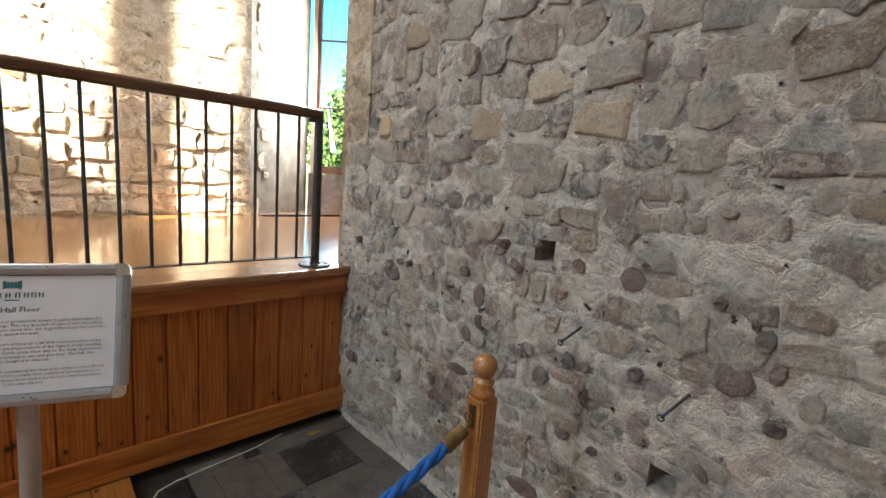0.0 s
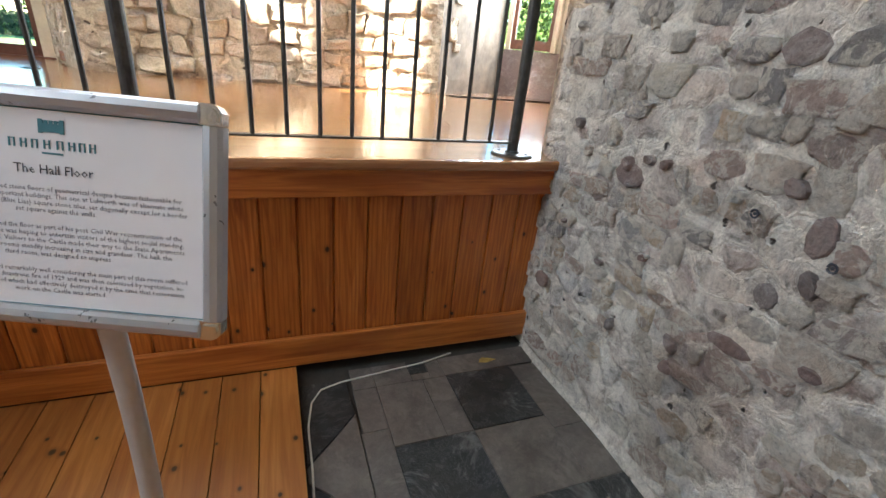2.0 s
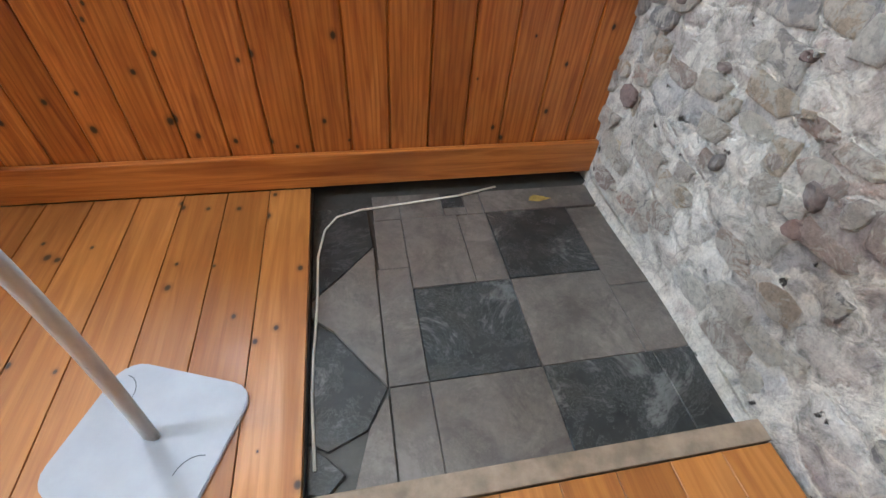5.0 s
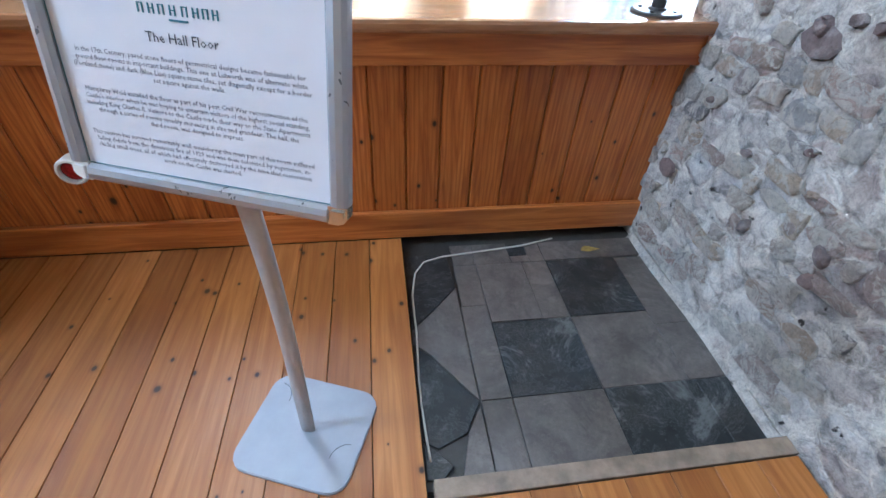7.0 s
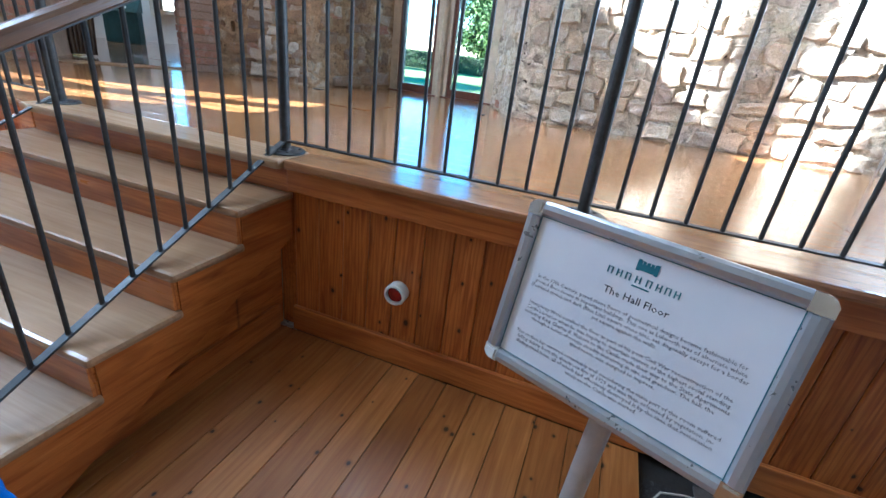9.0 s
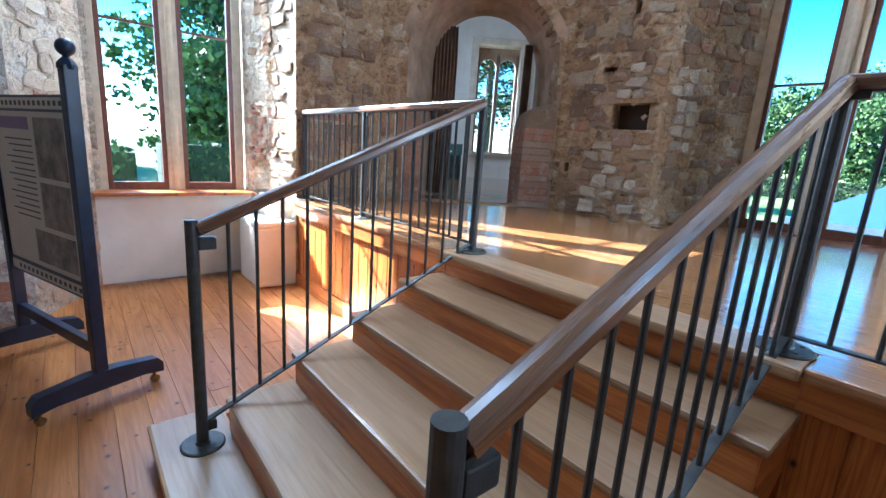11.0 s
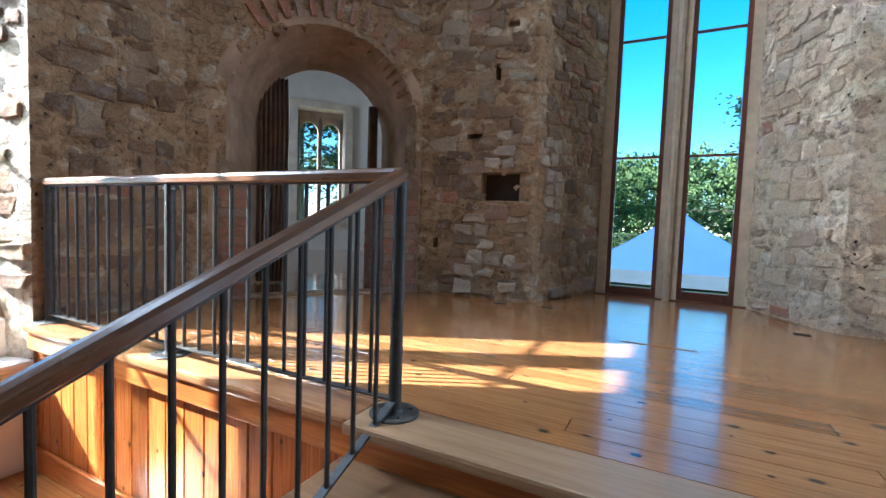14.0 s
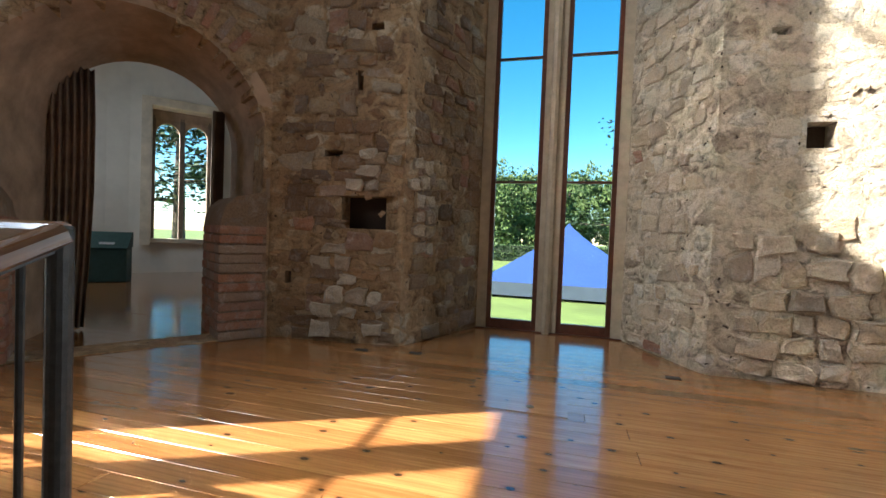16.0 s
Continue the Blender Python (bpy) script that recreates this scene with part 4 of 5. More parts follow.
for sx in (-1, 1):
    pts = [(sx * 0.46, 3.72), (sx * 0.46, 4.03), (sx * 0.045, 4.03), (sx * 0.045, 3.72)] + [(sx * (0.2525 - 0.2075 * math.cos(math.pi * i / 10)), 3.72 + 0.24 * math.sin(math.pi * i / 10)) for i in range(11)]
    part("arched_light", prism(bmesh.new(), pts, -0.03, 0.08, "y"), SOFFIT, window_5)
    for z in (2.2, 2.8, 3.4):
        part("glazing_bar", boxed(sx * 0.2525 - 0.21, sx * 0.2525 + 0.21, 0.02, 0.035, z - 0.008, z + 0.008), STEEL, window_5)
    part("pane", boxed(sx * 0.2525 - 0.21, sx * 0.2525 + 0.21, 0.036, 0.04, 1.63, 4.02), GLASS, window_5).visible_shadow = False
for a, b in ((-0.70, -0.53), (0.53, 0.70)):
    part("reveal", boxed(a, b, -0.42, 0.15, 1.5, 4.25, bevel=0.01), PLASTER, window_5)
part("reveal_head", boxed(-0.70, 0.70, -0.42, 0.15, 4.2, 4.36, bevel=0.01), PLASTER, window_5)

# ---- railings ----
RAIL_SECTION = [(0.030, -0.014), (0.030, 0.010), (0.022, 0.022), (0.008, 0.028), (-0.008, 0.028), (-0.022, 0.022), (-0.030, 0.010), (-0.030, -0.014), (-0.018, -0.022), (0.018, -0.022)]
BAR_SECTION = [(0.016, -0.004), (0.016, 0.004), (-0.016, 0.004), (-0.016, -0.004)]


def railing(label, a, b, newels, count, height=0.90, foot=0.055, first=False):
    """A run of railing from a to b on the walking surface: newels, balusters, flat bottom bar, wooden handrail."""
    a, b = Vector(a), Vector(b)
    r = thing("railing", label, "railing", "platform and stair railings", Matrix.Translation(a))
    d = b - a
    up = Vector((0, 0, 1))
    for end in newels:
        bm = bmesh.new()
        p = d * end
        rod(bm, p, p + up * (height + 0.012), 0.025, 16)
        lathe(bm, [(0.026, height + 0.012), (0.022, height + 0.018), (0.008, height + 0.02)], 16, p)
        n_ = part("newel", bm, STEEL, r, smooth=False)
        bm = lathe(bmesh.new(), [(0.095, 0.0), (0.095, 0.006), (0.088, 0.011), (0.034, 0.012), (0.030, 0.02)], 28, p)
        part("base_plate", bm, STEEL, n_)
        for i in range(4):
            q = p + Vector((0.065 * math.cos(0.8 + i * math.pi / 2), 0.065 * math.sin(0.8 + i * math.pi / 2), 0.011))
            part("bolt", rod(bmesh.new(), q, q + up * 0.005, 0.008, 6), STEEL, n_)
    for i in range(count):
        p = d * ((i + 1) / (count + 1))
        part("baluster", rod(bmesh.new(), p + up * foot, p + up * (height - 0.02), 0.0085, 8), STEEL, r)
    e = d.normalized() * 0.02
    part("bottom_bar", sweep(bmesh.new(), [e + up * foot, d - e + up * foot], BAR_SECTION), STEEL, r)
    part("top_bar", sweep(bmesh.new(), [e + up * (height - 0.024), d - e + up * (height - 0.024)], BAR_SECTION), STEEL, r)
    bm = sweep(bmesh.new(), [Vector((0, -d.length / 2, 0)), Vector((0, d.length / 2, 0))], RAIL_SECTION)
    h = part("handrail", bm, RAILWOOD, r, "varnished wooden handrail")
    rot = d.to_track_quat("Y", "Z").to_matrix().to_4x4()
    h.matrix_local = Matrix.Translation(d / 2 + up * height) @ rot
    for k in (0.03, 0.97):
        q = d * k + up * (height - 0.03)
        part("bracket", boxed(q.x - 0.02, q.x + 0.02, q.y - 0.012, q.y + 0.012, q.z - 0.02, q.z + 0.006, bevel=0.003), STEEL, r)
    return r


PZ = H + 0.004
railing("steel railing with oak handrail along the platform edge", (-1.92, 0.08, PZ), (-0.48, 0.08, PZ), (0, 1), 11)
railing("steel railing with oak handrail beside the rubble wall", (-0.48, 0.08, PZ), (0.98, 0.08, PZ), (1,), 11)
railing("steel railing with oak handrail, far platform edge", (-3.56, 0.08, PZ), (-4.94, 0.07, PZ), (0, 1), 11)
railing("steel railing with oak handrail ending at the stone wall", (-4.94, 0.07, PZ), (-6.21, 0.07, PZ), (1,), 10)


def stair_rail(label, x, x2):
    top, low = Vector((x, 0.08, PZ)), Vector((x2, -1.47, RISE))
    r = thing("railing", label, "railing", "platform and stair railings", Matrix.Translation(low))
    up = Vector((0, 0, 1))
    d = Vector((top.x - low.x, top.y - low.y, 0))
    bm = bmesh.new()
    rod(bm, (0, 0, 0), (0, 0, 1.06), 0.026, 16)
    n_ = part("newel", bm, STEEL, r)
    part("base_plate", lathe(bmesh.new(), [(0.095, 0.0), (0.095, 0.006), (0.088, 0.011), (0.034, 0.012), (0.030, 0.02)], 28), STEEL, n_)
    a, b = Vector((0, 0, 0.12)) + d * 0.015, d + up * (top.z - low.z + 0.06)
    ha, hb = Vector((0, 0, 1.02)) + d * 0.015, d * 1.0 + up * (top.z - low.z + 0.90)
    part("bottom_bar", sweep(bmesh.new(), [a, b], BAR_SECTION), STEEL, r)
    part("top_bar", sweep(bmesh.new(), [ha - up * 0.026, hb - up * 0.026], BAR_SECTION), STEEL, r)
    for i in range(12):
        k = (i + 1) / 13
        part("baluster", rod(bmesh.new(), a.lerp(b, k), ha.lerp(hb, k) - up * 0.02, 0.0085, 8), STEEL, r)
    L = (hb - ha).length
    h = part("handrail", sweep(bmesh.new(), [Vector((0, -L / 2, 0)), Vector((0, L / 2, 0))], RAIL_SECTION), RAILWOOD, r, "varnished wooden handrail")
    h.matrix_local = Matrix.Translation((ha + hb) / 2) @ (hb - ha).to_track_quat("Y", "Z").to_matrix().to_4x4()
    part("bracket", boxed(-0.022, 0.022, 0.02, 0.09, 0.93, 0.985, bevel=0.006), STEEL, r)
    part("bracket", boxed(-0.016, 0.016, 0.02, 0.06, 0.07, 0.115, bevel=0.004), STEEL, r)
    return r


stair_rail("sloping steel stair railing with oak handrail, by the display board", -3.56, -3.64)
stair_rail("sloping steel stair railing with oak handrail, by the roped corner", -1.92, -1.96)

# ---- sign on its stand ----
sign = thing("sign_stand", "silver poster stand with a white notice about the floor", "sign", "", pose(-0.348, -0.925, 0, 0, 0, -21))
bm = bmesh.new()
outline = []
for cx, cy, a0 in ((0.12, 0.105, 0), (-0.12, 0.105, 90), (-0.12, -0.105, 180), (0.12, -0.105, 270)):
    outline += [(cx + 0.06 * math.cos(radians(a0 + 18 * i)), cy + 0.06 * math.sin(radians(a0 + 18 * i))) for i in range(6)]
prism(bm, outline, 0.0, 0.010)
bmesh.ops.bevel(bm, geom=[e for e in bm.edges if all(v.co.z > 0.009 for v in e.verts)], offset=0.003, segments=2, affect="EDGES")
part("base_plate", bm, PLATE, sign, "scratched silver base plate")
for s in (-1, 1):
    part("scratch", sweep(bmesh.new(), [(s * 0.15 - s * 0.05 * math.cos(k * 0.3), -0.07 * s + 0.055 * math.sin(k * 0.3), 0.0105) for k in range(6)], [(0.001, 0), (0, 0.0006), (-0.001, 0)]), INK, sign)
curve = []
for k in range(15):
    f = k / 14
    curve.append((0.04 * f ** 2, 0.02 * math.sin(f * 3.1) - 0.03 * f ** 3, 0.01 + 1.02 * f))
part("pole", sweep(bmesh.new(), curve, [(0.024 * math.cos(i * math.pi / 6), 0.013 * math.sin(i * math.pi / 6)) for i in range(12)], (0, 1, 0)), GREYPAINT, sign, smooth=True)
head = new("poster_frame")
head.parent = sign
TILT = radians(77)
head.matrix_local = Matrix.Translation((0.022, -0.045, 1.092)) @ Matrix.Rotation(TILT, 4, "X") @ Matrix.Diagonal((1.05, 1.03, 1.0, 1))
part("backing", boxed(-0.215, 0.215, -0.155, 0.155, -0.012, -0.002), GREYPAINT, head)
part("notice", boxed(-0.205, 0.205, -0.143, 0.143, -0.002, 0.0005), PAPER, head, "white printed notice")
FR = [(-0.0135, -0.012), (0.0135, -0.012), (0.0135, 0.004), (0.009, 0.011), (0.0, 0.0135), (-0.009, 0.011), (-0.0135, 0.004)]
for a, b in (((-0.198, 0.153, 0), (0.198, 0.153, 0)), ((-0.198, -0.153, 0), (0.198, -0.153, 0)), ((-0.2145, -0.137, 0), (-0.2145, 0.137, 0)), ((0.2145, -0.137, 0), (0.2145, 0.137, 0))):
    part("snap_profile", sweep(bmesh.new(), [a, b], FR), ALU, head)
for sx in (-1, 1):
    for sy in (-1, 1):
        m_ = CHROME if sy > 0 or sx > 0 else WHITEPLASTIC
        bm = prism(bmesh.new(), [(sx * 0.198, sy * 0.138), (sx * 0.228, sy * 0.138), (sx * 0.228, sy * 0.155), (sx * 0.222, sy * 0.163), (sx * 0.214, sy * 0.1665), (sx * 0.198, sy * 0.1665)], -0.012, 0.013)
        bmesh.ops.bevel(bm, geom=[e for e in bm.edges if all(v.co.z > 0.012 for v in e.verts)], offset=0.005, segments=2, affect="EDGES")
        part("corner_cap", bm, m_, head, "clear chrome corner cap" if m_ is CHROME else "")
for a, b in (((-0.2, 0.138, 0.001), (0.2, 0.138, 0.001)), ((-0.2, -0.138, 0.001), (0.2, -0.138, 0.001)), ((-0.2, -0.138, 0.001), (-0.2, 0.138, 0.001)), ((0.2, -0.138, 0.001), (0.2, 0.138, 0.001))):
    part("printed_border", sweep(bmesh.new(), [a, b], [(0.0008, 0), (0, 0.0006), (-0.0008, 0)]), TEAL, head)


def lettering(text, x, y, size, material, parent, align="CENTER", spacing=1.0, z=0.0012):
    cu = bpy.data.curves.new("lettering", "FONT")
    cu.body, cu.size, cu.align_x, cu.space_line, cu.resolution_u = text, size, align, spacing, 1
    tmp = bpy.data.objects.new("lettering", cu)
    me = bpy.data.meshes.new_from_object(tmp)
    bpy.data.objects.remove(tmp)
    me.materials.clear()
    me.materials.append(material)
    ob = new("lettering", me)
    ob.parent = parent
    ob.matrix_local = Matrix.Translation((x, y, z))
    return ob


lettering("The Hall Floor", 0, 0.052, 0.018, INK, head)
body = ("In the 17th Century, paved stone floors of geometrical designs became fashionable for\nground floor rooms in important buildings. This one at Lulworth was of alternate white\n"
        "(Portland stone) and dark (Blue Lias) square stone tiles, set diagonally except for a border\nset square against the walls.")
lettering(body, 0, 0.028, 0.0098, PRINT, head, spacing=1.0)
body = ("Humphrey Weld installed the floor as part of his post Civil War reconstruction of the\nCastle's interior when he was hoping to entertain visitors of the highest social standing,\n"
        "including King Charles II. Visitors to the Castle made their way to the State Apartments\nthrough a series of rooms steadily increasing in size and grandeur. The hall, the\nthird room, was designed to impress.")
lettering(body, 0, -0.025, 0.0098, PRINT, head)
body = ("This section has survived remarkably well considering the main part of this room suffered\nfalling debris from the disastrous fire of 1929 and was then colonised by vegetation, in-\n"
        "cluding small trees, all of which had effectively destroyed it by the time that restoration\nwork on the Castle was started.")
lettering(body, 0, -0.088, 0.0098, PRINT, head)
bm = bmesh.new()
for x in (-0.017, -0.009, 0.0, 0.009, 0.017):
    box(bm, x - 0.0032, x + 0.0032, 0.122, 0.128, 0.0005, 0.0015)
box(bm, -0.021, 0.021, 0.106, 0.122, 0.0005, 0.0015)
box(bm, -0.0235, -0.016, 0.104, 0.130, 0.0005, 0.0016)
box(bm, 0.016, 0.0235, 0.104, 0.130, 0.0005, 0.0016)
part("emblem", bm, TEAL, head, "teal battlement emblem").matrix_local = Matrix.Translation((0, 0.032, 0)) @ Matrix.Diagonal((0.72, 0.72, 1, 1))
bm = bmesh.new()
for i, x in enumerate((-0.062, -0.044, -0.027, -0.008, 0.012, 0.030, 0.046, 0.062)):
    box(bm, x - 0.0052, x - 0.0026, 0.086, 0.1, 0.0005, 0.0013)
    box(bm, x + 0.0026, x + 0.005, 0.086, 0.1, 0.0005, 0.0013)
    box(bm, x - 0.005, x + 0.005, 0.0985 - 0.006 * (i % 2), 0.1 - 0.006 * (i % 2), 0.0005, 0.0014)
box(bm, -0.016, 0.016, 0.078, 0.081, 0.0005, 0.0013)
part("wordmark", bm, TEAL, head).matrix_local = Matrix.Translation((0, 0.012, 0)) @ Matrix.Diagonal((0.86, 0.86, 1, 1))

# ---- rope barrier ----


def barrier_post(label, x, y, top, turn):
    p = thing("barrier_post", label, "barrier post", "rope barrier posts", pose(x, y, 0, 0, 0, turn))
    bm = bmesh.new()
    h = top - 0.03
    prism(bm, [(-0.034, -0.034), (0.034, -0.034), (0.034, 0.034), (-0.034, 0.034)], 0.03, h - 0.09)
    bmesh.ops.bevel(bm, geom=list(bm.edges), offset=0.006, segments=2, affect="EDGES")
    sh = part("shaft", bm, POSTWOOD, p)
    bm = lathe(bmesh.new(), [(0.034, h - 0.09), (0.036, h - 0.075), (0.024, h - 0.06), (0.030, h - 0.05), (0.031, h - 0.043), (0.019, h - 0.036), (0.017, h - 0.03)], 20)
    part("turned_neck", bm, POSTWOOD, p, smooth=True)
    prof = [(0.004, h - 0.034)] + [(0.036 * math.sin(math.pi * i / 12), h - 0.036 * math.cos(math.pi * i / 12)) for i in range(1, 12)] + [(0.003, h + 0.036)]
    part("ball", lathe(bmesh.new(), prof, 24), POSTWOOD, p, "turned wooden ball", smooth=True)
    part("base", lathe(bmesh.new(), [(0.15, 0), (0.15, 0.02), (0.13, 0.035), (0.05, 0.045)], 28), POSTWOOD, p)
    pl = part("hook_plate", boxed(-0.040, -0.034, -0.012, 0.012, h - 0.18, h - 0.11, bevel=0.002), BRASS, p)
    ring = [(-0.05 - 0.0, 0.014 * math.cos(2 * math.pi * i / 12), h - 0.145 + 0.014 * math.sin(2 * math.pi * i / 12)) for i in range(13)]
    part("ring", sweep(bmesh.new(), ring, circle(0.003, 6), (1, 0, 0)), BRASS, pl)
    return p


P1, P2 = Vector((0.652, -1.625, 0)), Vector((-1.46, -1.46, 0))
ang = math.degrees(math.atan2((P2 - P1).y, (P2 - P1).x))
barrier_post("square pine barrier post with a turned ball, by the rubble wall", P1.x, P1.y, 1.045, ang + 180)
barrier_post("square pine barrier post with a turned ball, by the stair foot", P2.x, P2.y, 1.044, ang)
rope = thing("barrier_rope", "thick twisted blue rope hanging between two posts", "rope", "", Matrix.Translation(P1))
span = P2 - P1
hook = 0.87
line = []
for i in range(121):
    f = 0.03 + 0.94 * i / 120
    p = span * f + Vector((0, 0, hook - 4 * 0.30 * f * (1 - f)))
    line.append(p)
for s in range(3):
    pts = []
    for i, p in enumerate(line):
        d = (line[min(i + 1, 120)] - line[max(i - 1, 0)]).normalized()
        side = d.cross(Vector((0, 0, 1))).normalized()
        u = side.cross(d)
        a = i * 0.62 + s * 2 * math.pi / 3
        pts.append(p + side * 0.0085 * math.cos(a) + u * 0.0085 * math.sin(a))
    part("strand", sweep(bmesh.new(), pts, circle(0.0105, 7)), plain("blue_rope", (0.005, 0.11, 0.42), 0.75, 0, 0.25, 60, 0.6) if s == 0 else bpy.data.materials["blue_rope"], rope, smooth=True)
for p, q in ((line[0], line[4]), (line[-1], line[-5])):
    bm = rod(bmesh.new(), p, q, 0.021, 16)
    for k in (0.2, 0.5, 0.8):
        c = p.lerp(q, k)
        rod(bm, c - (q - p).normalized() * 0.003, c + (q - p).normalized() * 0.003, 0.0225, 16)
    part("ferrule", bm, BRASS, rope, "brass rope ferrule")
    d = (p - q).normalized()
    part("hook", sweep(bmesh.new(), [p, p + d * 0.02, p + d * 0.035 + Vector((0, 0, 0.008)), p + d * 0.05 + Vector((0, 0, 0.004))], circle(0.004, 6)), BRASS, rope)

# ---- small fittings by the tiles ----
lamp = thing("beam_sensor", "white round fitting with a red lens on the panelling", "sensor", "", pose(-1.21, 0.018, 0.43, 90, 0, 0))
bm = lathe(bmesh.new(), [(0.030, 0.0), (0.034, 0.01), (0.052, 0.02), (0.054, 0.07), (0.050, 0.078), (0.042, 0.079), (0.040, 0.062), (0.002, 0.061)], 28)
part("housing", bm, WHITEPLASTIC, lamp, smooth=False)
part("lens", lathe(bmesh.new(), [(0.039, 0.0615), (0.036, 0.066), (0.02, 0.071), (0.002, 0.072)], 24), RED, lamp, "dark red lens", smooth=True)
pts = [(0.74, -0.04, -0.03)] + [(0.68 - 0.1 * k, -0.06 - 0.012 * k, -0.038) for k in range(1, 6)] + [(0.09, -0.15, -0.038), (0.045, -0.22, -0.038), (0.022, -0.35, -0.038)] + [(0.016 + 0.006 * math.sin(k), -0.35 - 0.1 * k, -0.038) for k in range(1, 8)]
cab = tagged(mesh_ob("cable", sweep(bmesh.new(), pts, circle(0.0042, 6)), CABLE, None, True), "thin white cable lying along the tile edge", "cable")


def iron_pin(label, y, z, dy, dz, ring=False):
    p = thing("iron_pin", label, "iron pin", "old iron pins in the rubble wall", pose(1.135, y, z))
    part("shank", rod(bmesh.new(), (0.02, 0, 0), (-0.045, dy, dz), 0.0055, 8, 0.0045), INK, p)
    part("eye", sweep(bmesh.new(), [(-0.046, dy + 0.010 * math.cos(a * 0.6), dz + 0.010 * math.sin(a * 0.6)) for a in range(11)], circle(0.003, 5), (1, 0, 0)), INK, p)
    return p


iron_pin("bent black iron pin in the rubble wall", -1.17, 0.99, -0.035, 0.012)
iron_pin("short black iron pin in the rubble wall", -0.97, 1.045, -0.03, 0.012)
iron_pin("straight black iron pin in the rubble wall", -1.64, 1.05, 0.04, -0.06)
iron_pin("long black iron pin in the rubble wall", -2.02, 0.95, 0.05, -0.08)
structure("putlog_back_east", boxed(1.36, 1.45, -2.2, -1.2, 0.4, 1.6), HOLE_SHADE, "near-black backing for the shade in a hole of the rubble wall", "wall recess")

# ---- display board on castors ----
E1, E2 = Vector((-4.60, -1.81, 0)), Vector((-5.60, -2.19, 0))
bd = (E2 - E1)
board = thing("display_board", "dark blue free-standing display board on castors", "display board", "", Matrix.Translation(E1) @ Matrix.Rotation(math.atan2(bd.y, bd.x), 4, "Z"))
BW = bd.length
for x in (0.0, BW):
    bm = boxed(x - 0.032, x + 0.032, -0.032, 0.032, 0.2, 1.86, bevel=0.006)
    po = part("post", bm, NAVY, board)
    part("post_cap", lathe(bmesh.new(), [(0.046, 1.84), (0.046, 1.865), (0.03, 1.885), (0.016, 1.90)], 4, (x, 0, 0)), NAVY, po)
    part("finial", lathe(bmesh.new(), [(0.014, 1.895), (0.016, 1.905)] + [(0.043 * math.sin(0.45 + i * 0.24), 1.945 - 0.043 * math.cos(0.45 + i * 0.24)) for i in range(12)], 18, (x, 0, 0)), NAVY, po, smooth=True)
    ft = [(-0.33, 0.07), (-0.33, 0.13), (-0.30, 0.17), (-0.08, 0.20), (0.08, 0.20), (0.30, 0.17), (0.33, 0.13), (0.33, 0.07), (0.22, 0.09), (-0.22, 0.09)]
    fo = part("foot", prism(bmesh.new(), ft, x - 0.035, x + 0.035, "x"), NAVY, board)
    for y in (-0.29, 0.29):
        bm = rod(bmesh.new(), (x - 0.012, y, 0.025), (x + 0.012, y, 0.025), 0.025, 14)
        part("castor", rod(bm, (x, y, 0.03), (x, y, 0.08), 0.009, 8), BRASS, fo)
part("lower_rail", boxed(0.03, BW - 0.03, -0.02, 0.02, 0.30, 0.37, bevel=0.004), NAVY, board)
part("board_panel", boxed(0.03, BW - 0.03, -0.012, 0.012, 0.62, 1.72), NAVY, board)
for ny in (-1, 1):
    f0, f1 = (0.013, 0.0155) if ny > 0 else (-0.0155, -0.013)
    sheet = part("printed_sheet", boxed(0.05, BW - 0.05, f0, f1, 0.72, 1.63), BUFF, board, "printed history sheet with photographs")
    g0, g1 = (0.0155, 0.017) if ny > 0 else (-0.017, -0.0155)
    for z in (1.645, 0.635):
        part("border_strip", boxed(0.04, BW - 0.04, g0, g1, z, z + 0.06), BUFF, board)
        for i in range(14):
            part("border_mark", boxed(0.07 + i * 0.063, 0.10 + i * 0.063, g0 * 1.05, g1 * 1.08, z + 0.018, z + 0.044), INK, sheet)
    part("heading", boxed(0.52, BW - 0.08, g0, g1, 1.53, 1.60), LILAC, sheet)
    part("photograph", boxed(0.08, 0.45, g0, g1, 1.27, 1.60), PHOTO, sheet)
    part("photograph", boxed(0.08, 0.45, g0, g1, 0.98, 1.24), PHOTO, sheet)
    part("photograph", boxed(0.08, 0.60, g0, g1, 0.75, 0.95), PHOTO, sheet)
    for i in range(14):
        part("text_line", boxed(0.50, 0.88 - 0.05 * (i % 3), g0, g1, 1.47 - i * 0.035, 1.478 - i * 0.035), INK, sheet)

# white plinth beside the platform end
pl = thing("plinth", "low white limewashed masonry block under the window jamb", "plinth", "", pose(-6.58, -0.2, 0))
part("block", boxed(-0.32, 0.31, -0.22, 0.22, 0.0, 0.66, bevel=0.03), WHITE_WALL, pl)
part("ledge", boxed(-0.33, 0.32, -0.235, 0.225, 0.655, 0.72, bevel=0.025), WHITE_WALL, pl)
part("upper_block", boxed(-0.33, 0.1, 0.0, 0.22, 0.71, 0.97, bevel=0.03), WHITE_WALL, pl)
hatch = thing("floor_hatch", "flush wooden hatch with a ring pull in the platform", "hatch", "", pose(-2.70, 2.03, H + 0.0005))
part("hatch_lid", boxed(-0.24, 0.24, -0.23, 0.22, 0.0, 0.0035), HALL_FLOOR, hatch).matrix_local = pose(0, 0, 0, 0, 0, 90)
part("ring_pull", lathe(bmesh.new(), [(0.022, 0.003), (0.02, 0.0065), (0.012, 0.0068), (0.011, 0.0045), (0.002, 0.0045)], 18, (0.03, -0.15, 0)), BRASS, hatch)
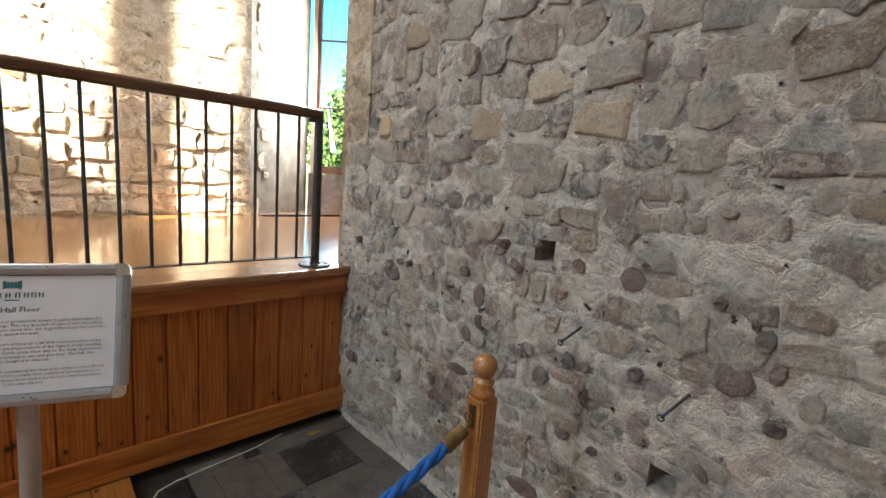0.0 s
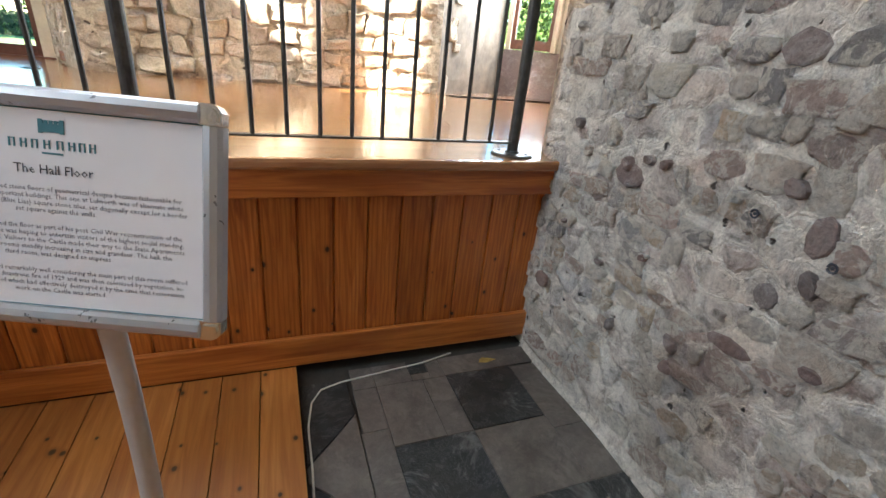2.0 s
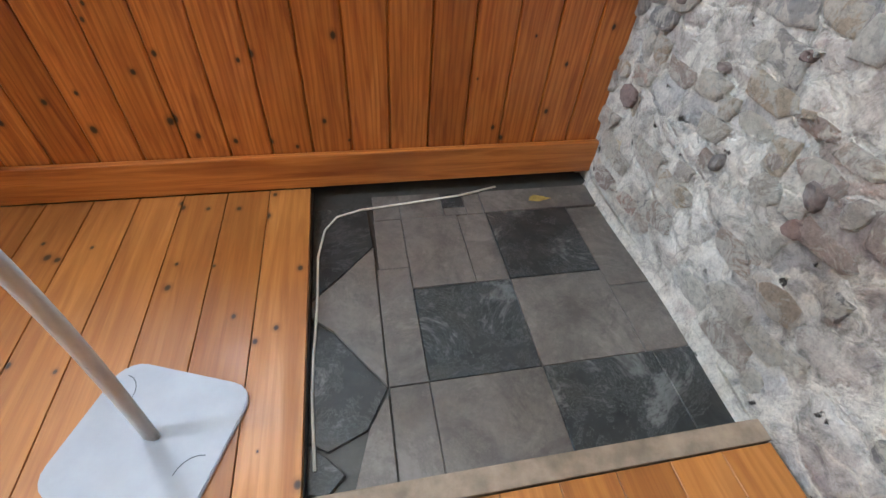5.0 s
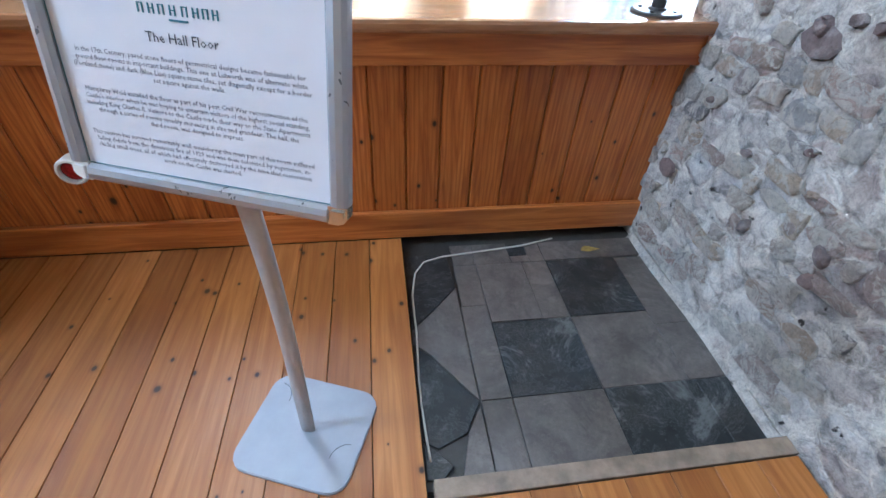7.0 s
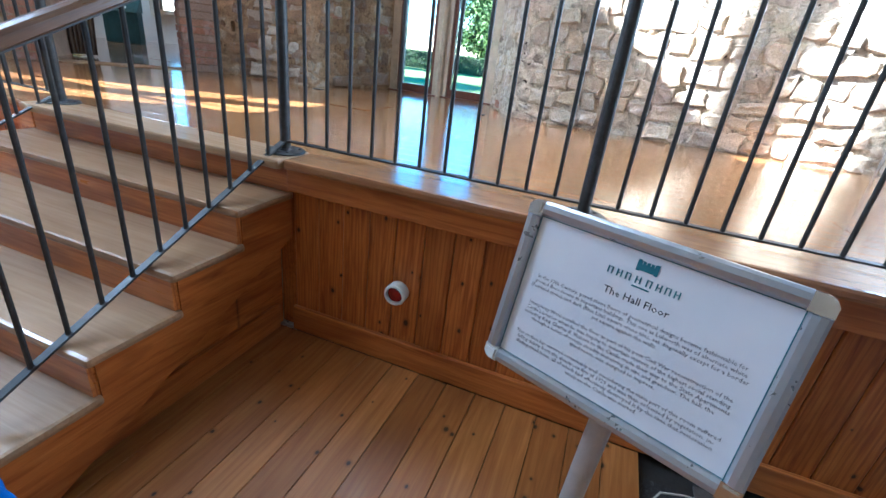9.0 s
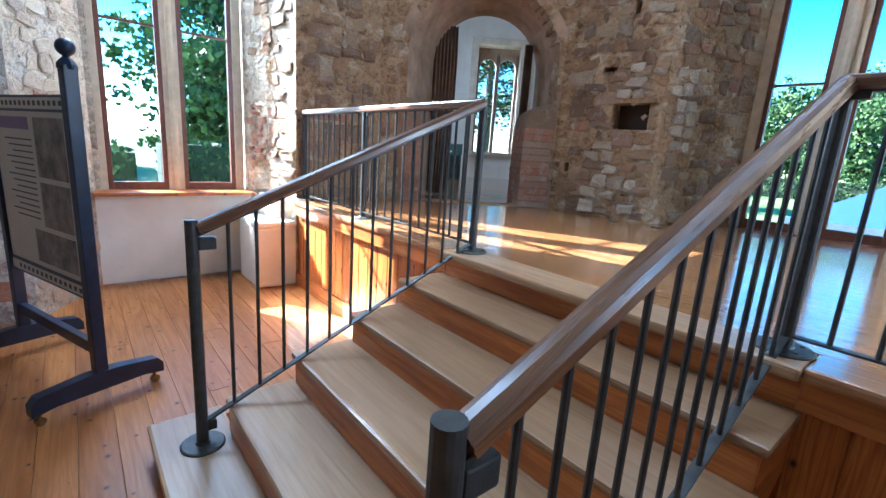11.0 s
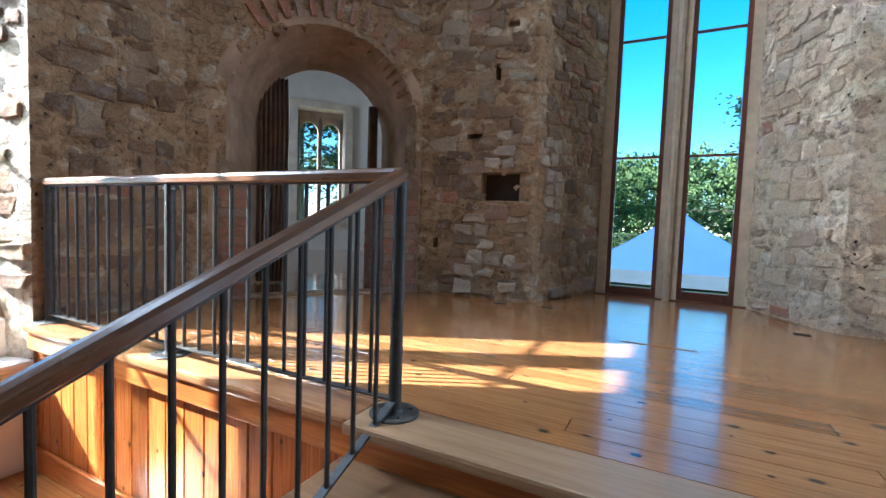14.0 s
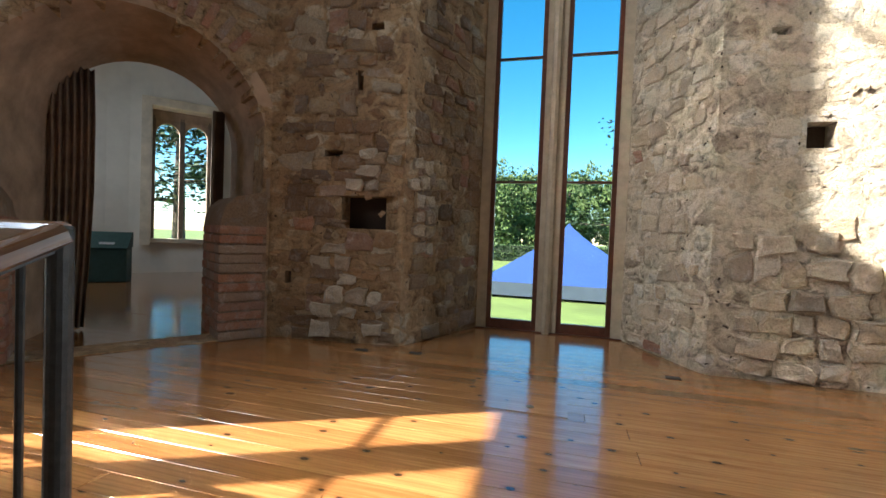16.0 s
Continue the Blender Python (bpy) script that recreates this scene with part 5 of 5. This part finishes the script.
for x, y in ((-3.62, 2.70), (-4.05, 2.62), (-1.75, 2.80)):
    fv = thing("floor_vent", "small dark floor socket near the wall", "floor socket", "floor sockets", pose(x, y, H))
    part("cover", boxed(-0.05, 0.05, -0.03, 0.03, 0.0, 0.006, bevel=0.002), STEEL, fv)

# ---- arch surround, tower things ----
def brick_pier(label, s0, flip, wide, high):
    pier = thing("brick_pier", label, "pier", "brick piers in the arch", Matrix.Translation(arch_point(s0, 0.10, H)) @ Matrix.Rotation(math.atan2(ARCH_U.y, ARCH_U.x), 4, "Z"))
    pts = [(-wide, 0.0), (0.12, 0.0), (0.12, high), (0.04, high - 0.02), (-0.5 * wide, high - 0.06), (-0.85 * wide, high - 0.14), (-wide, high - 0.26)]
    part("core", prism(bmesh.new(), [(x * flip, z) for x, z in pts], -0.12, 0.55, "y"), ASHLAR_BROWN, pier)
    rng = random.Random(round(s0 * 100))
    for k in range(16):
        for j in range(4):
            if k * 0.08 < high - 0.30:
                a, b = sorted((flip * (-wide - 0.008 - rng.uniform(0, 0.012)), flip * (0.118 if k % 2 else 0.09)))
                part("brick", boxed(a, b, -0.126 + j * 0.165 - rng.uniform(0, 0.01), -0.118 + j * 0.165 + 0.150, 0.008 + k * 0.08, 0.073 + k * 0.08, bevel=0.006), BRICK, pier)


brick_pier("low brick pier with a sloping top inside the arch jamb", 1.98, 1, 0.24, 1.26)
brick_pier("short broken brick pier at the curtained arch jamb", 0.36, -1, 0.12, 1.22)
for s0, w, label in ((0.62, 0.32, "long dark brown curtain tied at the arch side"), (1.86, 0.10, "narrow dark brown curtain at the arch side")):
    base = arch_point(s0, 0.98, 0)
    cu_ = thing("curtain", label, "curtain", "arch curtains", Matrix.Translation((base.x, base.y, H)) @ Matrix.Rotation(math.atan2(ARCH_U.y, ARCH_U.x), 4, "Z"))
    bm = bmesh.new()
    n = 40
    zz = [0.02, 0.6, 1.2, 1.8, 2.25] if s0 < 1 else [1.05, 1.4, 1.8, 2.1]
    rows2 = [[bm.verts.new((w * i / n * (0.8 + 0.2 * math.sin(z)), 0.035 * math.sin(i * 1.05 + 0.3 * z), z)) for i in range(n + 1)] for z in zz]
    for p, q in zip(rows2, rows2[1:]):
        for i in range(n):
            bm.faces.new((p[i], p[i + 1], q[i + 1], q[i]))
    r = bmesh.ops.extrude_face_region(bm, geom=list(bm.faces))
    bmesh.ops.translate(bm, vec=(0, 0.008, 0), verts=[v for v in r["geom"] if isinstance(v, bmesh.types.BMVert)])
    part("cloth", bm, CURTAIN, cu_, smooth=True)
tb = thing("display_case", "dark green covered display case in the tower", "display case", "", pose(-9.63, 4.90, H, 0, 0, 40))
part("cabinet", boxed(-0.28, 0.28, -0.2, 0.2, 0, 0.55, bevel=0.02), DKGREEN, tb)
part("sloping_top", prism(bmesh.new(), [(-0.22, 0.55), (0.22, 0.55), (0.22, 0.80), (0.16, 0.80)], -0.29, 0.29, "x"), DKGREEN, tb)
part("paper", boxed(-0.1, 0.1, -0.14, 0.0, 0.60, 0.64), PAPER, tb)

# ---- out of doors ----
ground = structure("ground", prism(bmesh.new(), [(400 * math.cos(i * math.pi / 24), 400 * math.sin(i * math.pi / 24)) for i in range(48)], -0.72, -0.70), LAWN, "wide mown lawn around the castle", "ground")


def tree(label, x, y, height, spread, material, seed, conifer=False, base=-0.7, clumps=520):
    rng = random.Random(seed)
    t = thing("tree", label, "tree", "park trees", pose(x, y, base))
    bm = bmesh.new()
    rod(bm, (0, 0, 0), (0, 0, height * 0.85), height * 0.028, 10, height * 0.008)
    limbs = []
    for k in range(14):
        z = height * rng.uniform(0.25 if conifer else 0.10, 0.85)
        a = rng.uniform(0, 6.28)
        L = spread * rng.uniform(0.5, 0.95) * (1.15 - z / height if conifer else 0.8)
        tip = Vector((L * math.cos(a), L * math.sin(a), z + (0.02 if conifer else 0.3) * L))
        rod(bm, (0, 0, z), tip, height * 0.009, 6, height * 0.003)
        limbs.append((Vector((0, 0, z)), tip))
    part("trunk", bm, BARK, t)
    pts, faces = [], []
    for k in range(clumps):
        a, b = rng.choice(limbs)
        c = a.lerp(b, rng.uniform(0.35, 1.1)) + Vector((rng.gauss(0, 1), rng.gauss(0, 1), rng.gauss(0, 0.35 if conifer else 0.9))) * spread * 0.17
        if not conifer:
            c.z = max(c.z, height * 0.06)
        for q in range(17):
            p = c + Vector((rng.gauss(0, 1), rng.gauss(0, 1), rng.gauss(0, 0.35 if conifer else 0.8))) * spread * 0.055
            s = spread * (rng.uniform(0.012, 0.030) if conifer else rng.uniform(0.018, 0.040))
            e = Euler((rng.uniform(-0.6, 0.6) if conifer else rng.uniform(0, 3), rng.uniform(-0.6, 0.6) if conifer else rng.uniform(0, 3), rng.uniform(0, 6))).to_matrix()
            n = len(pts)
            pts.extend(tuple(p + e @ Vector(v) * s) for v in ((-1, -0.5, 0), (0.2, -0.8, 0.15), (1, 0.1, 0), (0.1, 0.9, -0.12)))
            faces.append((n, n + 1, n + 2, n + 3))
    me = bpy.data.meshes.new("crown")
    me.from_pydata(pts, [], faces)
    me.materials.append(material)
    crown = new("crown", me)
    crown.parent = t
    return t


first = tree("tall leafy green park tree in full summer leaf", -10, 62, 13, 6.5, LEAF, 3)
for x, y, s, a in ((-2, 70, 0.9, 40), (6, 66, 1.0, 100), (-18, 74, 1.15, 170), (14, 80, 1.2, 210), (-26, 82, 1.2, 20), (0, 92, 1.35, 250), (10, 100, 1.4, 300), (-10, 98, 1.45, 10)):
    copy_thing(first, pose(x, y, -0.7, 0, 0, a)).scale = (s, s, s)
cedar = tree("dark cedar with flat spreading branches", 4.9, 45, 16, 8.0, NEEDLE, 5, True)
copy_thing(cedar, pose(-27.5, 23.5, -0.7, 0, 0, 60))
copy_thing(cedar, pose(-36, 40, -0.7, 0, 0, 140))
oak = tree("broad dense green tree beyond the west window", -30, 5.5, 11.5, 6.0, LEAF, 8, clumps=800)
copy_thing(oak, pose(-40, -4, -0.7, 0, 0, 120)).scale = (0.8, 0.8, 0.8)
copy_thing(oak, pose(-48, 13, -0.7, 0, 0, 70))
copy_thing(oak, pose(16, 24, -0.7, 0, 0, 200)).scale = (0.8, 0.8, 0.8)


def hedge(label, x0, y0, x1, y1, h, w, seed):
    rng = random.Random(seed)
    a, b = Vector((x0, y0, 0)), Vector((x1, y1, 0))
    d = (b - a).normalized()
    side = Vector((-d.y, d.x, 0))
    pts, faces = [], []
    n_ = int((b - a).length * h * 90)
    for k in range(min(n_, 9000)):
        p = a.lerp(b, rng.random())
        if rng.random() < 0.7:
            p = p + side * w / 2 * rng.choice((-1, 1)) + Vector((0, 0, h * rng.random()))
        else:
            p = p + side * w * rng.uniform(-0.5, 0.5) + Vector((0, 0, h))
        e = Euler((rng.uniform(0, 3), rng.uniform(0, 3), rng.uniform(0, 6))).to_matrix()
        s = rng.uniform(0.06, 0.14) * (1 if h < 2.5 else 1.6)
        n = len(pts)
        pts.extend(tuple(p + e @ Vector(v) * s) for v in ((-1, -0.5, 0), (0.2, -0.8, 0.15), (1, 0.1, 0), (0.1, 0.9, -0.12)))
        faces.append((n, n + 1, n + 2, n + 3))
    t = thing("hedge", label, "hedge", "garden hedges", pose(0, 0, -0.7))
    bm = bmesh.new()
    q = side * (w / 2 - 0.08)
    prism(bm, [(a + q)[:2], (b + q)[:2], (b - q)[:2], (a - q)[:2]], 0, h - 0.08)
    part("core", bm, plain("hedge_shade", (0.018, 0.032, 0.012), 0.95, 0, 0.3, 6) if "hedge_shade" not in bpy.data.materials else bpy.data.materials["hedge_shade"], t)
    me = bpy.data.meshes.new("foliage")
    me.from_pydata(pts, [], faces)
    me.materials.append(HEDGELEAF)
    new("foliage", me).parent = t
    return t


hedge("long clipped green hedge across the lawn", -30, 52, 22, 52, 1.9, 1.6, 1)
hedge("low clipped hedge beyond the west window", -24, 1.0, -24, 14, 1.9, 1.6, 2)
hedge("dark taller clipped hedge beyond the west window", -17, -6, -17, -0.5, 1.75, 1.4, 3)
tent = thing("marquee", "blue peaked garden marquee on the lawn", "marquee", "", pose(-2.3, 22.8, -0.7))
bm = bmesh.new()
apex = 3.5
n = 12
rings_ = []
for k in range(n + 1):
    f = k / n
    r = 3.9 * (1 - f) ** 1.25 + 0.02
    rings_.append([bm.verts.new((sx * r, sy * r, 0.70 + (apex - 0.70) * f)) for sx, sy in ((1, 1), (-1, 1), (-1, -1), (1, -1))])
for p, q in zip(rings_, rings_[1:]):
    for i in range(4):
        bm.faces.new((p[i], p[(i + 1) % 4], q[(i + 1) % 4], q[i]))
bm.faces.new(rings_[-1])
part("roof", bm, TENT, tent)
for sx, sy, lx, ly in ((0, -1, 3.9, 0.02), (0, 1, 3.9, 0.02), (1, 0, 0.02, 3.9), (-1, 0, 0.02, 3.9)):
    part("valance", boxed(sx * 3.9 - lx, sx * 3.9 + lx, sy * 3.9 - ly, sy * 3.9 + ly, 0.12, 0.70), TENT_BAND, tent)
for sx in (-3.6, 3.6):
    for sy in (-3.6, 3.6):
        part("pole", rod(bmesh.new(), (sx, sy, 0), (sx, sy, 0.70), 0.03, 8), GREYPAINT, tent)

# ---- masonry pieces, laid last ----
rub, dark, ash, brk = stone_set(RUBBLE, 17, 100) + stone_set(RUBBLE, 4, 130, True), stone_set(DARK_STONE, 7, 200, True), stone_set(ASHLAR, 18, 300), stone_set(BRICK, 5, 400)
bro = stone_set(ASHLAR_BROWN, 18, 500)
lay_stones(wall_east, rub, (1.165, -2.75, 0), (0, 1, 0), (-1, 0, 0), 2.87, 0.02, 1.62, (0.06, 0.13), (0.06, 0.18), 11, 340, others=dark, share=0.05, proud=(0.003, 0.009), fill=0.9,
           skip=lambda s, z: abs(s - 1.3) < 0.12 and abs(z - 1.275) < 0.11 or noise.noise(Vector((s * 4, z * 4, 2.0))) > 0.12)
lay_stones(wall_east, rub, (1.165, -2.75, 0), (0, 1, 0), (-1, 0, 0), 2.87, 1.60, 3.0, (0.10, 0.17), (0.10, 0.26), 51, 190, others=ash, share=0.09, proud=(0.004, 0.012), fill=0.92)
lay_stones(wall_north, ash, (-1.50, 2.98, 0), (1, 0, 0), (0, -1, 0), 3.12, H, 1.95, (0.13, 0.22), (0.12, 0.30), 12, 120, others=brk, share=0.015, proud=(0.015, 0.045), fill=0.97)
lay_stones(wall_north, ash, (-1.50, 2.98, 0), (1, 0, 0), (0, -1, 0), 3.12, 1.95, 4.6, (0.12, 0.24), (0.15, 0.40), 13, 150, others=brk, share=0.015, proud=(0.002, 0.012), fill=0.35, skip=lambda s, z: any(abs(s - a) < 0.2 and abs(z - b) < 0.14 for a, b, w, h in N_HOLES))
lay_stones(wall_north_west, bro, (-5.01, 2.72, 0), NW_U, NW_N, NW_W, H, 4.4, (0.10, 0.19), (0.12, 0.32), 14, 170, others=brk, share=0.12, proud=(0.006, 0.028), fill=0.85,
           skip=lambda s, z: 0.60 < s < 1.35 and 1.84 < z < 2.28 or any(abs(s - a) < 0.13 and abs(z - b) < 0.1 for a, b, w, h in NW_HOLES))
lay_stones(wall_door_jamb_west, bro, (-3.82, 2.85, 0), (0.44, 1.10, 0), (1.10, -0.44, 0), 1.185, H, 4.4, (0.10, 0.18), (0.12, 0.28), 15, 120, others=brk, share=0.18, proud=(0.006, 0.025), fill=0.8)
lay_stones(wall_door_jamb_west, ash, (-3.82, 2.85, 0), (0.44, 1.10, 0), (1.10, -0.44, 0), 0.46, 1.72, 2.42, (0.12, 0.145), (0.12, 0.17), 61, 18, proud=(0.03, 0.038), fill=0.95)
lay_stones(wall_north_west, ash, (-5.01, 2.72, 0), NW_U, NW_N, 1.1, 1.0, 2.5, (0.12, 0.15), (0.13, 0.24), 62, 26, proud=(0.03, 0.036), fill=0.42, skip=lambda s, z: s < 0.45 or 0.60 < s and 1.84 < z < 2.28)
lay_stones(wall_door_jamb_east, ash, (-1.975, 3.95, 0), (0.475, -0.97, 0), (-0.97, -0.475, 0), 1.08, H, 4.4, (0.10, 0.2), (0.12, 0.3), 16, 120, others=brk, share=0.06, proud=(0.005, 0.022), fill=0.65)
lay_stones(wall_arch, bro, ARCH_A, ARCH_U, ARCH_N, ARCH_W, H, 4.9, (0.10, 0.2), (0.12, 0.32), 17, 200, others=brk, share=0.10, proud=(0.004, 0.022), fill=0.75,
           skip=lambda s, z: z < ARCH_S + 0.1 and abs(s - ARCH_C) < ARCH_R + 0.13 or (s - ARCH_C) ** 2 + (z - ARCH_S) ** 2 < (ARCH_R + 0.28) ** 2)
lay_stones(wall_corner, bro, (LEFT, 0.0, 0), (0, 1, 0), (1, 0, 0), 1.0, H, 4.6, (0.10, 0.22), (0.12, 0.32), 18, 100, others=brk, share=0.05, proud=(0.005, 0.03), fill=0.85)
lay_stones(wall_window_jamb_north, bro, (-7.17, -0.24, 0), (0.91, 0.24, 0), (0.24, -0.91, 0), 0.94, 1.0, 4.4, (0.10, 0.2), (0.12, 0.28), 19, 110, others=brk, share=0.15, proud=(0.005, 0.025), fill=0.8)
lay_stones(wall_window_jamb_south, ash, (-6.25, -2.15, 0), (-0.88, 0.47, 0), (0.47, 0.88, 0), 1.0, 0.05, 4.4, (0.10, 0.2), (0.12, 0.28), 20, 110, others=brk, share=0.08, proud=(0.005, 0.025), fill=0.8)
lay_stones(wall_west, rub, (-6.25, -4.2, 0), (0, 1, 0), (1, 0, 0), 2.05, 0.05, 3.6, (0.12, 0.22), (0.15, 0.35), 21, 170, others=brk, share=0.05, proud=(0.006, 0.03), fill=0.85)
lay_stones(wall_recess, ash, (1.62, 2.98, 0), (1.05, 0.75, 0), (0.75, -1.05, 0), 0.35, H, 4.2, (0.12, 0.22), (0.12, 0.3), 22, 40, proud=(0.01, 0.04), fill=0.9)


def scatter(wall, meshes, origin, u, normal, width, z0, z1, sizes, count, seed, piece, proud):
    """Small stones and flints pressed into the mortar between the larger ones."""
    rng = random.Random(seed)
    o, u, nrm = Vector(origin), Vector(u).normalized(), Vector(normal).normalized()
    basis = Matrix((u, Vector((0, 0, 1)), nrm)).transposed().to_4x4()
    for k in range(count):
        p = o + u * rng.uniform(0.05, width - 0.05)
        p.z = rng.uniform(z0, z1)
        p += nrm * relief(p, *FACES[wall.name])
        w = rng.uniform(*sizes)
        ob = new(piece, rng.choice(meshes))
        ob.parent = wall
        ob.matrix_local = Matrix.Translation(p) @ basis @ Matrix.Rotation(rng.uniform(0, 6.28), 4, "Z") @ Matrix.Diagonal((w, w * rng.uniform(0.6, 1.0), rng.uniform(*proud), 1))


scatter(wall_east, dark, (1.165, -2.6, 0), (0, 1, 0), (-1, 0, 0), 2.5, 0.40, 1.35, (0.03, 0.08), 36, 31, "flint", (0.014, 0.026))
scatter(wall_east, rub, (1.165, -2.6, 0), (0, 1, 0), (-1, 0, 0), 2.7, 0.05, 2.8, (0.03, 0.08), 90, 32, "gallet", (0.005, 0.016))
scatter(wall_north_west, bro, (-5.01, 2.72, 0), NW_U, NW_N, NW_W, H, 4.2, (0.03, 0.09), 70, 33, "gallet", (0.008, 0.025))
scatter(wall_arch, bro, ARCH_A, ARCH_U, ARCH_N, ARCH_W, 3.75, 4.8, (0.03, 0.10), 60, 34, "gallet", (0.008, 0.025))
scatter(wall_north, ash, (-1.50, 2.98, 0), (1, 0, 0), (0, -1, 0), 3.0, 1.8, 4.4, (0.03, 0.10), 90, 35, "gallet", (0.008, 0.025))
scatter(wall_corner, bro, (LEFT, 0.0, 0), (0, 1, 0), (1, 0, 0), 1.0, H, 4.4, (0.03, 0.10), 50, 36, "gallet", (0.008, 0.03))
scatter(wall_door_jamb_east, ash, (-1.975, 3.95, 0), (0.475, -0.97, 0), (-0.97, -0.475, 0), 1.08, H, 4.4, (0.03, 0.10), 60, 37, "gallet", (0.008, 0.025))
lay_stones(wall_window_jamb_north, brk, (-7.17, -0.24, 0), (0.91, 0.24, 0), (0.24, -0.91, 0), 0.42, 1.25, 1.95, (0.07, 0.085), (0.10, 0.2), 41, 24, proud=(0.02, 0.04), fill=0.8, piece="brick")
# brick relieving arch over the opening
n = 26
me = boxed(-0.5, 0.5, -0.5, 0.5, -0.5, 0.5)
bmesh.ops.bevel(me, geom=list(me.edges), offset=0.06, segments=1, affect="EDGES")
vm = bpy.data.meshes.new("brick")
me.to_mesh(vm)
me.free()
vm.materials.append(BRICK)
for i in range(n):
    a = math.pi * (i + 0.5) / n
    if not 0.28 < a / math.pi < 0.72:
        continue
    c = arch_point(ARCH_C - (ARCH_R + 0.17) * math.cos(a), -0.014, ARCH_S + (ARCH_R + 0.17) * math.sin(a))
    b_ = new("brick", vm)
    b_.parent = wall_arch
    basis = Matrix((ARCH_U, Vector((0, 0, 1)), ARCH_N)).transposed().to_4x4()
    b_.matrix_local = Matrix.Translation(c) @ basis @ Matrix.Rotation(math.pi / 2 - a if a < math.pi / 2 else math.pi / 2 - a, 4, "Z") @ Matrix.Diagonal((0.06, 0.22, 0.03, 1))
# near-black backings in the patched wall's recess and holes, coloured for the shade inside
structure("wall_recess_back", boxed(-5.0, -3.84, 3.0, 3.1, 1.2, 3.9), HOLE_SHADE, "near-black backing for the shade in a square wall recess", "wall recess")
bm = bmesh.new()
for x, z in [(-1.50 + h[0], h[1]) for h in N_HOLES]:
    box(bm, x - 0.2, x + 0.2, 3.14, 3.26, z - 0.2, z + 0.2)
structure("putlog_back", bm, HOLE_SHADE, "near-black backings for the shade in the putlog holes", "wall recess")
